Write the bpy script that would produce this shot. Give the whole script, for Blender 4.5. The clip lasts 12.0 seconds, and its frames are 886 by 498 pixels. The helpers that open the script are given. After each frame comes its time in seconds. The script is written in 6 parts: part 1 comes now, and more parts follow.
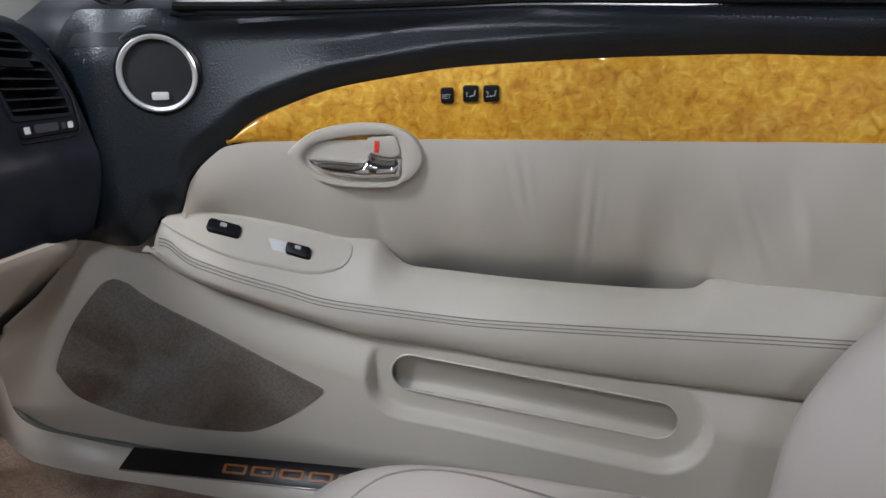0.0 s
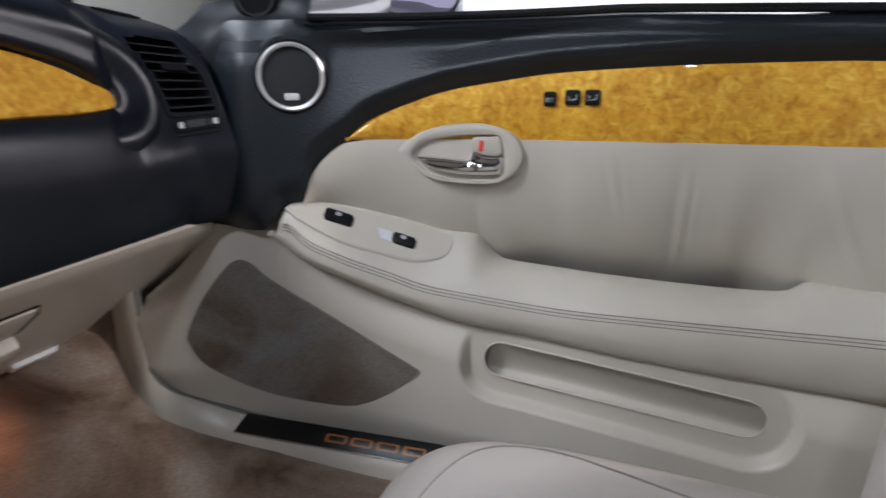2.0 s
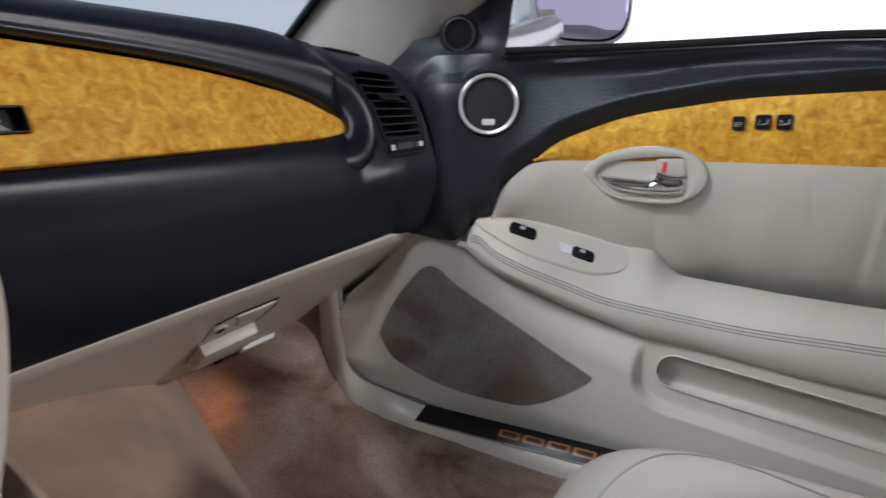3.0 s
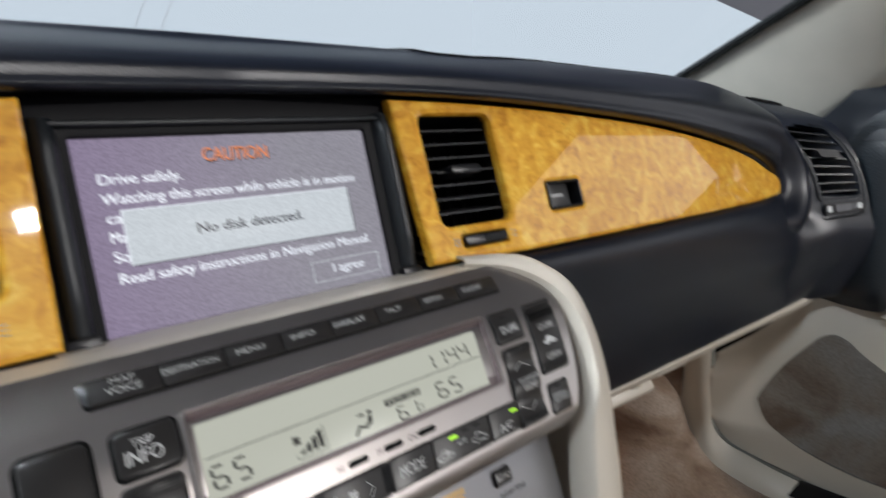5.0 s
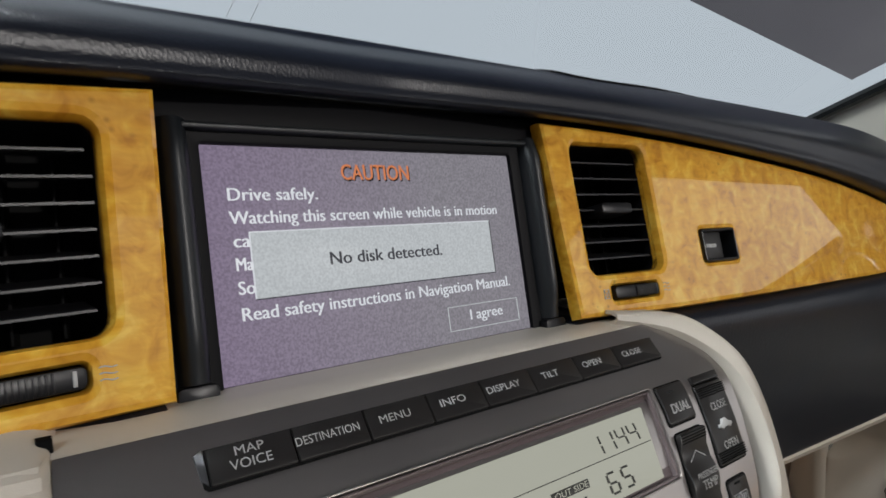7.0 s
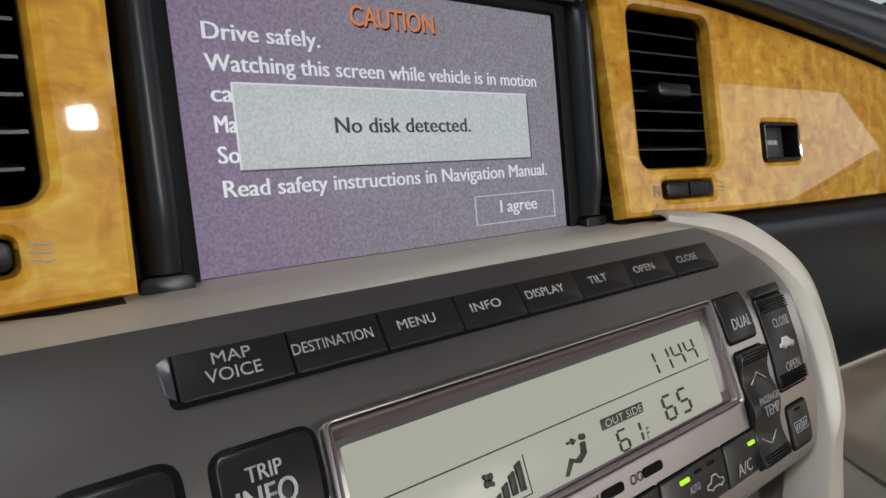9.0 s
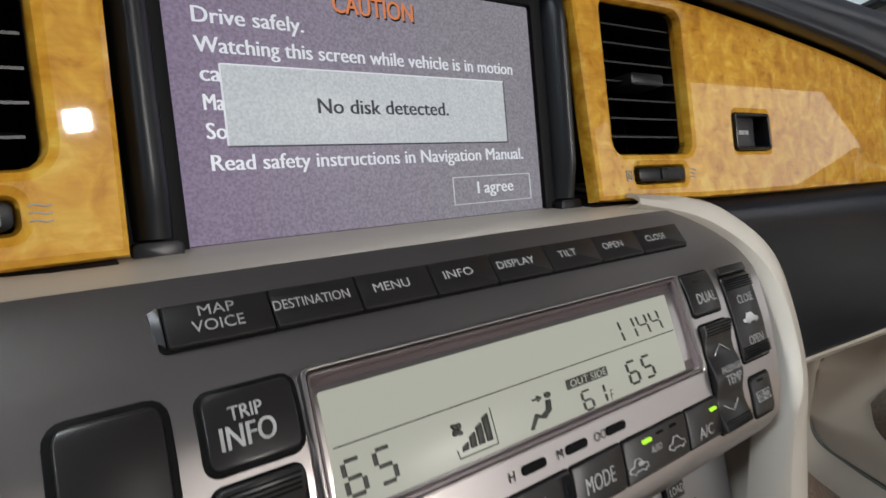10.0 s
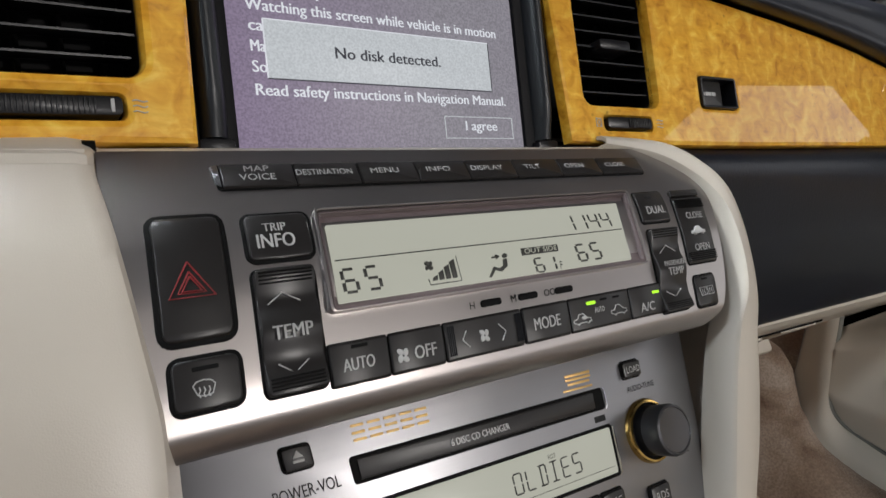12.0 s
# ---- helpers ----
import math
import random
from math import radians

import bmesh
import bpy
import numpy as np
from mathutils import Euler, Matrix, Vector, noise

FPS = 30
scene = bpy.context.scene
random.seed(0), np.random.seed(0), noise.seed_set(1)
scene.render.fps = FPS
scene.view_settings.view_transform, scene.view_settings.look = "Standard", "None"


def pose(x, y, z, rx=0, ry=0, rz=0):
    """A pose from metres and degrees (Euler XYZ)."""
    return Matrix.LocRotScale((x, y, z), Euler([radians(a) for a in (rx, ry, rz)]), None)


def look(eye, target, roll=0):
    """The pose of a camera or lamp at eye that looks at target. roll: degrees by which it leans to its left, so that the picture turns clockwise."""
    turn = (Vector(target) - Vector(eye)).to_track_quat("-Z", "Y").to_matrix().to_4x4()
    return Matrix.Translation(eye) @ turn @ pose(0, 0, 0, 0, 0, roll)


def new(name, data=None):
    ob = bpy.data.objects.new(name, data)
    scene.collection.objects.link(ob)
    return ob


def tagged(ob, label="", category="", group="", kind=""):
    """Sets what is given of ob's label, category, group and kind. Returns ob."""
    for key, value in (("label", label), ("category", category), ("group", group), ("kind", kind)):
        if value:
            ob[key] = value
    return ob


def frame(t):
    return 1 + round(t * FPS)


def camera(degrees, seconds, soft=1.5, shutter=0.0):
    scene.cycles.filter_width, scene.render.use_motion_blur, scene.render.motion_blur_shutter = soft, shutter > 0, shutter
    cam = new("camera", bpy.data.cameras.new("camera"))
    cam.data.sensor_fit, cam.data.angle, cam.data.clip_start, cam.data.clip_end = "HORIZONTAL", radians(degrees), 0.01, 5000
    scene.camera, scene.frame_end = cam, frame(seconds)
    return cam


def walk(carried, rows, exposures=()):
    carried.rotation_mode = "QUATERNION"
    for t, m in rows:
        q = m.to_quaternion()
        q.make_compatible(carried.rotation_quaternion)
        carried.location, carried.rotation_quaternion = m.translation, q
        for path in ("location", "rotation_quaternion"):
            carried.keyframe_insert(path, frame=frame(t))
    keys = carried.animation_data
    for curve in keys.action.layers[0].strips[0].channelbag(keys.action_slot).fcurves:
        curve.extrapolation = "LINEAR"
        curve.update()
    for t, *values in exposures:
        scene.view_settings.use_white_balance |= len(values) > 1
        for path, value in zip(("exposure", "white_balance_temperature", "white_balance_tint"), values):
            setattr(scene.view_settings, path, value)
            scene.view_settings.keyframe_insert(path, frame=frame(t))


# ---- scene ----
cam = camera(72.4, 12.0, shutter=0.5)
PATH = [
    (0, (0.165, 0.429, 0.81), (2.027, 0.92, 0.267), -0.9),
    (0.5, (0.163, 0.444, 0.799), (2.022, 0.946, 0.259), -0.8),
    (1, (0.161, 0.442, 0.799), (2.019, 0.951, 0.259), -0.7),
    (1.5, (0.15, 0.433, 0.796), (2.007, 0.966, 0.277), -0.1),
    (2, (0.112, 0.443, 0.804), (1.911, 1.154, 0.296), -0.4),
    (2.5, (0.072, 0.452, 0.816), (1.775, 1.378, 0.328), -1.1),
    (4.5, (-0.104, 0.663, 0.849), (1.332, 1.968, 0.365), 0.1),
    (5, (-0.135, 0.713, 0.879), (1.159, 2.166, 0.417), -0.1),
    (5.5, (-0.155, 0.731, 0.89), (1.04, 2.294, 0.53), 0.4),
    (6, (-0.159, 0.746, 0.89), (0.993, 2.343, 0.54), 1.3),
    (6.5, (-0.155, 0.759, 0.886), (0.998, 2.355, 0.532), 1.6),
    (7, (-0.143, 0.789, 0.872), (1.053, 2.35, 0.511), 3.3),
    (7.5, (-0.131, 0.808, 0.866), (1.06, 2.348, 0.404), 3.6),
    (7.7, (-0.129, 0.813, 0.863), (1.058, 2.336, 0.345), 4.0),
    (9.3, (-0.125, 0.832, 0.846), (1.064, 2.305, 0.201), 6.0),
    (9.5, (-0.126, 0.83, 0.844), (1.08, 2.296, 0.214), 6.2),
    (10, (-0.128, 0.815, 0.844), (1.068, 2.289, 0.213), 5.9),
    (10.5, (-0.136, 0.785, 0.826), (1.035, 2.287, 0.217), 5.7),
    (11, (-0.138, 0.763, 0.82), (0.983, 2.316, 0.245), 5.2),
    (11.5, (-0.145, 0.748, 0.818), (0.949, 2.329, 0.267), 4.6),
    (12, (-0.148, 0.739, 0.812), (0.931, 2.333, 0.273), 4.0),
]
EXPOSURES = [(0, -0.53, 5930, 16), (2.5, -0.51, 5920, 16), (4.5, -0.12, 5950, 11), (5.5, -0.17, 6200, 11), (6.2, -0.32, 6230, 11), (7.5, -0.56, 6230, 11), (9.5, -0.44, 6230, 11), (10.5, -0.37, 6200, 12), (12, -0.37, 6220, 12)]
walk(cam, [(t, look(eye, target, roll)) for t, eye, target, roll in PATH], EXPOSURES)

# ---- light: a white studio hall round the car ----
world = bpy.data.worlds.new("studio_world")
scene.world = world
world.use_nodes = True
bg = world.node_tree.nodes["Background"]
bg.inputs["Color"].default_value = (0.5, 0.52, 0.55, 1)
bg.inputs["Strength"].default_value = 0.2


def area(name, eye, target, sx, sy, watts, color=(1, 1, 1)):
    data = bpy.data.lights.new(name, "AREA")
    data.shape, data.size, data.size_y, data.energy, data.color = "RECTANGLE", sx, sy, watts, color
    ob = new(name, data)
    ob.matrix_world = look(eye, target)
    return ob


# Added unseen lamps, hung free in the hall, to light dash and door.
area("unseen_lamp_rear", (1.2, -2.95, 2.63), (0.1, 0.9, 0.75), 0.13, 0.12, 108, (1.0, 0.935, 0.85))
area("unseen_lamp_front", (-0.4, 1.5, 1.8), (0.6, 0.75, 0.65), 0.36, 0.26, 32, (0.96, 1.0, 0.985))
area("unseen_lamp_side", (-2.2, 0.35, 2.6), (0.6, 0.7, 0.7), 0.34, 0.26, 30, (0.90, 0.97, 1.0))
area("footwell_lamp_light", (0.45, 1.12, 0.455), (0.50, 1.30, 0.28), 0.04, 0.01, 0.035, (1.0, 0.40, 0.16))


# ---- materials ----
def material(name, color, rough=0.5, metal=0.0, vary=0.12, scale=30.0, bump=0.0, bump_scale=400.0, coat=0.0, sheen=0.0, cells=False, spec=0.5):
    m = bpy.data.materials.new(name)
    m.use_nodes = True
    nt = m.node_tree
    b = nt.nodes["Principled BSDF"]
    b.inputs["Roughness"].default_value = rough
    b.inputs["Metallic"].default_value = metal
    b.inputs["Coat Weight"].default_value = coat
    b.inputs["Coat Roughness"].default_value = 0.07
    b.inputs["Sheen Weight"].default_value = sheen
    b.inputs["Specular IOR Level"].default_value = spec
    co = nt.nodes.new("ShaderNodeTexCoord")
    n1 = nt.nodes.new("ShaderNodeTexNoise")
    n1.inputs["Scale"].default_value, n1.inputs["Detail"].default_value = scale, 8
    nt.links.new(co.outputs["Object"], n1.inputs["Vector"])
    ramp = nt.nodes.new("ShaderNodeValToRGB")
    ramp.color_ramp.elements[0].position, ramp.color_ramp.elements[1].position = 0.3, 0.7
    ramp.color_ramp.elements[0].color = (*[c * (1 - vary) for c in color], 1)
    ramp.color_ramp.elements[1].color = (*[min(1, c * (1 + vary)) for c in color], 1)
    nt.links.new(n1.outputs["Fac"], ramp.inputs["Fac"])
    nt.links.new(ramp.outputs["Color"], b.inputs["Base Color"])
    rr = nt.nodes.new("ShaderNodeMapRange")
    rr.inputs["To Min"].default_value, rr.inputs["To Max"].default_value = rough * 0.88, min(1, rough * 1.12)
    nt.links.new(n1.outputs["Fac"], rr.inputs["Value"])
    nt.links.new(rr.outputs["Result"], b.inputs["Roughness"])
    if bump:
        if cells:
            n2 = nt.nodes.new("ShaderNodeTexVoronoi")
            n2.inputs["Scale"].default_value = bump_scale
            out = n2.outputs["Distance"]
        else:
            n2 = nt.nodes.new("ShaderNodeTexNoise")
            n2.inputs["Scale"].default_value, n2.inputs["Detail"].default_value = bump_scale, 3
            out = n2.outputs["Fac"]
        nt.links.new(co.outputs["Object"], n2.inputs["Vector"])
        bp = nt.nodes.new("ShaderNodeBump")
        bp.inputs["Strength"].default_value, bp.inputs["Distance"].default_value = bump, 0.0006
        nt.links.new(out, bp.inputs["Height"])
        nt.links.new(bp.outputs["Normal"], b.inputs["Normal"])
    return m


def glowing(name, color, strength, rough=0.3):
    m = material(name, (0.02, 0.02, 0.02), rough, vary=0.05, spec=0.15)
    b = m.node_tree.nodes["Principled BSDF"]
    b.inputs["Emission Color"].default_value = (*color, 1)
    b.inputs["Emission Strength"].default_value = strength
    return m


def lit_screen(name, color, strength, grain=.18, scale=900.0):
    m = glowing(name, color, strength, .4)
    nt = m.node_tree
    b = nt.nodes["Principled BSDF"]
    co, n = nt.nodes.new("ShaderNodeTexCoord"), nt.nodes.new("ShaderNodeTexNoise")
    n.inputs["Scale"].default_value, n.inputs["Detail"].default_value = scale, 2
    r = nt.nodes.new("ShaderNodeValToRGB")
    r.color_ramp.elements[0].position, r.color_ramp.elements[1].position = .35, .65
    r.color_ramp.elements[0].color = (*[c * (1 - grain) for c in color], 1)
    r.color_ramp.elements[1].color = (*[c * (1 + grain) for c in color], 1)
    nt.links.new(co.outputs["Object"], n.inputs["Vector"])
    nt.links.new(n.outputs["Fac"], r.inputs["Fac"])
    nt.links.new(r.outputs["Color"], b.inputs["Emission Color"])
    return m


def clear_glass():
    m = bpy.data.materials.new("clear_glass")
    m.use_nodes = True
    nt = m.node_tree
    nt.nodes.clear()
    out, mix = nt.nodes.new("ShaderNodeOutputMaterial"), nt.nodes.new("ShaderNodeMixShader")
    t, g = nt.nodes.new("ShaderNodeBsdfTransparent"), nt.nodes.new("ShaderNodeBsdfGlossy")
    g.inputs["Roughness"].default_value = .02
    t.inputs["Color"].default_value = (.97, .985, .98, 1)
    mix.inputs["Fac"].default_value = .03
    nt.links.new(t.outputs[0], mix.inputs[1])
    nt.links.new(g.outputs[0], mix.inputs[2])
    nt.links.new(mix.outputs[0], out.inputs["Surface"])
    return m


def burl_wood():
    """Lacquered birdseye maple: blistered figure, fine streaks, scattered eyes."""
    m = material("birdseye_maple", (0.56, 0.27, 0.035), 0.42, coat=1.0, vary=0.16, scale=14, spec=.12)
    nt = m.node_tree
    b = nt.nodes["Principled BSDF"]
    b.inputs["Coat Roughness"].default_value = 0.022
    new_node, link = nt.nodes.new, nt.links.new
    co = new_node("ShaderNodeTexCoord")

    def noise(scale, stretch, detail, twist):
        mp, n = new_node("ShaderNodeMapping"), new_node("ShaderNodeTexNoise")
        mp.inputs["Rotation"].default_value = (.25, .2, .3)
        mp.inputs["Scale"].default_value = stretch
        n.inputs["Scale"].default_value, n.inputs["Detail"].default_value, n.inputs["Distortion"].default_value = scale, detail, twist
        link(co.outputs["Object"], mp.inputs["Vector"])
        link(mp.outputs["Vector"], n.inputs["Vector"])
        return n

    def mixed(kind, fac, a, c):
        x = new_node("ShaderNodeMix")
        x.data_type, x.blend_type = "RGBA", kind
        if isinstance(fac, float):
            x.inputs[0].default_value = fac
        else:
            link(fac, x.inputs[0])
        link(a, x.inputs[6])
        link(c, x.inputs[7])
        return x.outputs[2]

    def ramp(fac, *stops):
        r = new_node("ShaderNodeValToRGB")
        e = r.color_ramp.elements
        e[0].position, e[0].color = stops[0][0], (*stops[0][1], 1)
        e[1].position, e[1].color = stops[-1][0], (*stops[-1][1], 1)
        for p, c in stops[1:-1]:
            e.new(p).color = (*c, 1)
        link(fac, r.inputs["Fac"])
        return r.outputs["Color"]

    blister = noise(105, (1, 1, 1), 5, .8)
    cloud = noise(16, (1, 1, 1), 3, .6)
    streak = noise(1.0, (90, 90, 700), 3, 0)
    base = ramp(blister.outputs["Fac"], (.29, (.54, .235, .014)), (.43, (.72, .358, .026)), (.56, (.81, .440, .042)), (.71, (.91, .60, .092)))
    tone = ramp(cloud.outputs["Fac"], (.36, (.76, .68, .54)), (.62, (1, 1, 1)))
    col = mixed("MULTIPLY", .6, base, tone)
    fine = ramp(streak.outputs["Fac"], (.36, (.78, .72, .60)), (.58, (1, 1, 1)))
    col = mixed("MULTIPLY", .28, col, fine)
    eyes, gate = new_node("ShaderNodeTexVoronoi"), noise(30, (1, 1, 1), 2, 0)
    eyes.inputs["Scale"].default_value = 170
    link(co.outputs["Object"], eyes.inputs["Vector"])
    dots = ramp(eyes.outputs["Distance"], (.06, (.40, .32, .22)), (.24, (1, 1, 1)))
    gr = new_node("ShaderNodeMapRange")
    gr.inputs["From Min"].default_value, gr.inputs["From Max"].default_value, gr.inputs["To Max"].default_value = .52, .66, .75
    link(gate.outputs["Fac"], gr.inputs["Value"])
    link(mixed("MULTIPLY", gr.outputs["Result"], col, dots), b.inputs["Base Color"])
    bp = new_node("ShaderNodeBump")
    bp.inputs["Strength"].default_value, bp.inputs["Distance"].default_value = .16, .0015
    link(blister.outputs["Fac"], bp.inputs["Height"])
    link(bp.outputs["Normal"], b.inputs["Normal"])
    return m


BLACK = material("black_soft_trim", (0.0052, 0.0072, 0.0135), 0.34, vary=0.15, bump=0.16, bump_scale=760, cells=True, spec=.38)
GRAIN = material("black_grained_leather", (.0048, .0085, .0125), .36, vary=.15, bump=.42, bump_scale=470, cells=True, spec=.55)
BLACK_SMOOTH = material("black_smooth_trim", (0.007, 0.009, 0.013), 0.45, vary=0.1, bump=0.15, bump_scale=700, spec=.22)
PLASTIC = material("black_plastic", (0.006, 0.006, 0.007), 0.33, vary=0.1, spec=.28)
GLOSS = material("gloss_black_trim", (0.006, 0.008, 0.010), 0.40, vary=0.08, spec=.45)
BEZEL = material("matt_black_bezel", (0.004, 0.004, 0.005), 0.5, vary=0.1, spec=.10)
DARK = material("dark_cavity", (0.004, 0.004, 0.004), 0.7, spec=.1)
BEIGE = material("beige_leather", (0.545, 0.500, 0.425), 0.40, vary=0.07, scale=9, bump=0.07, bump_scale=2000, cells=True)
BEIGE_HARD = material("beige_plastic", (0.525, 0.480, 0.405), 0.36, vary=0.05, scale=8, bump=0.1, bump_scale=700)
SEAT = material("seat_leather", (0.455, 0.41, 0.375), 0.4, vary=0.06, scale=8, bump=0.09, bump_scale=1700, cells=True)
STITCH = material("grey_thread", (0.24, 0.22, 0.19), 0.7)


def brushed_carpet(name, dark, mid, pale, scale, stretch):
    """Cut pile brushed this way and that: soft streaky patches over fine fibre."""
    m = material(name, mid, 0.95, bump=1.0, bump_scale=1300, sheen=0.35)
    nt = m.node_tree
    b = nt.nodes["Principled BSDF"]
    co = nt.nodes.new("ShaderNodeTexCoord")

    def noise(size, stretched, detail, twist):
        mp, n = nt.nodes.new("ShaderNodeMapping"), nt.nodes.new("ShaderNodeTexNoise")
        mp.inputs["Rotation"].default_value, mp.inputs["Scale"].default_value = (.3, .2, .7), stretched
        n.inputs["Scale"].default_value, n.inputs["Detail"].default_value, n.inputs["Distortion"].default_value = size, detail, twist
        nt.links.new(co.outputs["Object"], mp.inputs["Vector"])
        nt.links.new(mp.outputs["Vector"], n.inputs["Vector"])
        return n.outputs["Fac"]

    patches, fibre = noise(scale, stretch, 6, 1.2), noise(420, (1, 1, 1), 3, 0)
    r = nt.nodes.new("ShaderNodeValToRGB")
    e = r.color_ramp.elements
    e[0].position, e[0].color, e[1].position, e[1].color = .36, (*dark, 1), .66, (*pale, 1)
    e.new(.50).color = (*mid, 1)
    nt.links.new(patches, r.inputs["Fac"])
    f = nt.nodes.new("ShaderNodeValToRGB")
    f.color_ramp.elements[0].position, f.color_ramp.elements[0].color = .35, (.62, .60, .58, 1)
    f.color_ramp.elements[1].position = .62
    nt.links.new(fibre, f.inputs["Fac"])
    x = nt.nodes.new("ShaderNodeMix")
    x.data_type, x.blend_type = "RGBA", "MULTIPLY"
    x.inputs[0].default_value = .8
    nt.links.new(r.outputs["Color"], x.inputs[6])
    nt.links.new(f.outputs["Color"], x.inputs[7])
    nt.links.new(x.outputs[2], b.inputs["Base Color"])
    return m


CARPET = brushed_carpet("beige_carpet", (.115, .058, .030), (.26, .185, .130), (.40, .325, .265), 7.0, (1, .55, 1))
FELT = brushed_carpet("door_carpet", (.115, .078, .050), (.185, .155, .125), (.22, .215, .20), 8.0, (1, .8, 1))
MAT = material("tunnel_pile", (.38, .275, .185), .95, vary=.18, scale=14, bump=.8, bump_scale=1200, sheen=.3)
SILVER = material("brushed_silver", (0.40, 0.372, 0.358), 0.36, 1.0, vary=0.02, scale=20, bump=0.01, bump_scale=900, coat=0.35)
KNOB = material("grey_knob", (.09, .09, .095), .3, .7, vary=.05)
BRUSHED = material("radio_aluminium", (.29, .287, .297), .36, 1.0, vary=.06)
CHROME = material("chrome", (0.75, 0.74, 0.73), 0.07, 1.0, vary=0.02)
BUTTON = material("charcoal_button", (0.013, 0.0115, 0.0108), 0.36, vary=0.10, bump=0.05, bump_scale=1600, spec=.42)
SLAT = material("grey_slat_plastic", (0.013, 0.013, 0.015), 0.38, vary=0.1, spec=.38)
GAP = material("button_gap", (0.005, 0.005, 0.005), 0.6, spec=.08)
PRINT = material("white_print", (0.41, 0.41, 0.40), 0.5, vary=0.02)
PRINT_DARK = material("dark_print", (0.02, 0.02, 0.02), 0.5, spec=.1)
GOLD = material("gold_print", (0.6, 0.38, 0.12), 0.4, 0.3)
BRASS = material("brass_ring", (0.75, 0.5, 0.16), 0.15, 1.0)
RED = material("red_mark", (0.75, 0.04, 0.02), 0.45)
WHITE_TAG = material("white_tag", (0.6, 0.6, 0.6), 0.45)
RING = material("satin_aluminium", (0.72, 0.72, 0.72), 0.3, 0.6, vary=0.03)
WOOD = burl_wood()


def brush(m, stretch):
    """Fine lines along x in a metal."""
    nt = m.node_tree
    co, mp, n = nt.nodes.new("ShaderNodeTexCoord"), nt.nodes.new("ShaderNodeMapping"), nt.nodes.new("ShaderNodeTexNoise")
    mp.inputs["Scale"].default_value = (2, stretch, stretch)
    n.inputs["Scale"].default_value, n.inputs["Detail"].default_value = 1.0, 4
    bp = nt.nodes.new("ShaderNodeBump")
    bp.inputs["Strength"].default_value, bp.inputs["Distance"].default_value = .12, .0004
    nt.links.new(co.outputs["Object"], mp.inputs["Vector"])
    nt.links.new(mp.outputs["Vector"], n.inputs["Vector"])
    nt.links.new(n.outputs["Fac"], bp.inputs["Height"])
    nt.links.new(bp.outputs["Normal"], nt.nodes["Principled BSDF"].inputs["Normal"])


brush(BRUSHED, 900)
SCREEN = lit_screen("screen_grey", (0.29, 0.27, 0.295), 1.0)


def tint_display(m):
    """Violet tint of the emission, growing towards the display's outer end."""
    nt = m.node_tree
    b = nt.nodes["Principled BSDF"]
    src = b.inputs["Emission Color"].links[0].from_socket
    co, sp, r, x = nt.nodes.new("ShaderNodeTexCoord"), nt.nodes.new("ShaderNodeSeparateXYZ"), nt.nodes.new("ShaderNodeMapRange"), nt.nodes.new("ShaderNodeMix")
    nt.links.new(co.outputs["Object"], sp.inputs[0])
    nt.links.new(sp.outputs["X"], r.inputs["Value"])
    r.inputs["From Min"].default_value, r.inputs["From Max"].default_value = .03, -.085
    x.data_type, x.blend_type = "RGBA", "MULTIPLY"
    x.inputs[7].default_value = (.92, .76, 1.0, 1)
    nt.links.new(r.outputs["Result"], x.inputs[0])
    nt.links.new(src, x.inputs[6])
    nt.links.new(x.outputs[2], b.inputs["Emission Color"])


tint_display(SCREEN)
POPUP = lit_screen("popup_grey", (0.63, 0.655, 0.65), 1.0, .10)
SCREEN_TEXT = glowing("screen_text", (0.85, 0.86, 0.88), 1.0)
SCREEN_ORANGE = glowing("screen_orange", (0.8, 0.25, 0.09), 1.0)
SCREEN_DARK = glowing("screen_dark_text", (0.05, 0.05, 0.06), 1.0)
LCD = glowing("lcd_green_grey", (0.52, 0.515, 0.41), 1.0)
LCD_INK = material("lcd_ink", (0.02, 0.02, 0.015), 0.5)
LED = glowing("green_led", (0.45, 0.9, 0.02), 1.5)
MIRROR_CAP = material("silver_car_paint", (0.55, 0.55, 0.57), 0.2, 0.5, coat=1.0, vary=0.02)
MIRROR = material("mirror_glass", (0.8, 0.78, 0.9), 0.02, 1.0, vary=0.0)
PILLAR = material("grey_beige_cloth", (0.42, 0.40, 0.35), 0.8, vary=0.04, bump=0.3, bump_scale=900)
SEAL = material("grey_rubber", (.16, .16, .14), .7)
GRILLE = material("speaker_grille", (.010, .011, .012), .75, bump=.6, bump_scale=1500, cells=True)
GLASS = clear_glass()
FRIT = material("black_frit", (.008, .009, .009), .25)
LCD_RIM = material("lcd_bezel", (.13, .10, .10), .35)
FRAME_GREY = material("mauve_grey_frame", (.15, .12, .12), .36, .35, vary=.05)
PANEL_GREY = material("grey_ceiling_panel", (.52, .49, .53), .8, vary=.04, scale=2)
RED_DIM = material("dim_red_print", (.25, .024, .028), .5)
AMBER = material("amber_letter", (.30, .11, .025), .35, vary=.1)
# Walls emit light as backdrop and fill; rear and left are out of view.
GLOW_WALL = glowing("glowing_hall_wall", (0.63, 0.69, 0.73), 1.08, .9)
GLOW_WALL_RIGHT = glowing("glowing_side_wall", (1.0, 0.985, 0.95), 1.75, .9)
GLOW_WALL_REAR = glowing("glowing_rear_wall", (.66, .64, .72), .92, .9)
GLOW_WALL_LEFT = glowing("glowing_left_wall", (.62, .72, .78), .40, .9)
CEILING = material("grey_hall_ceiling", (.10, .10, .11), .9)
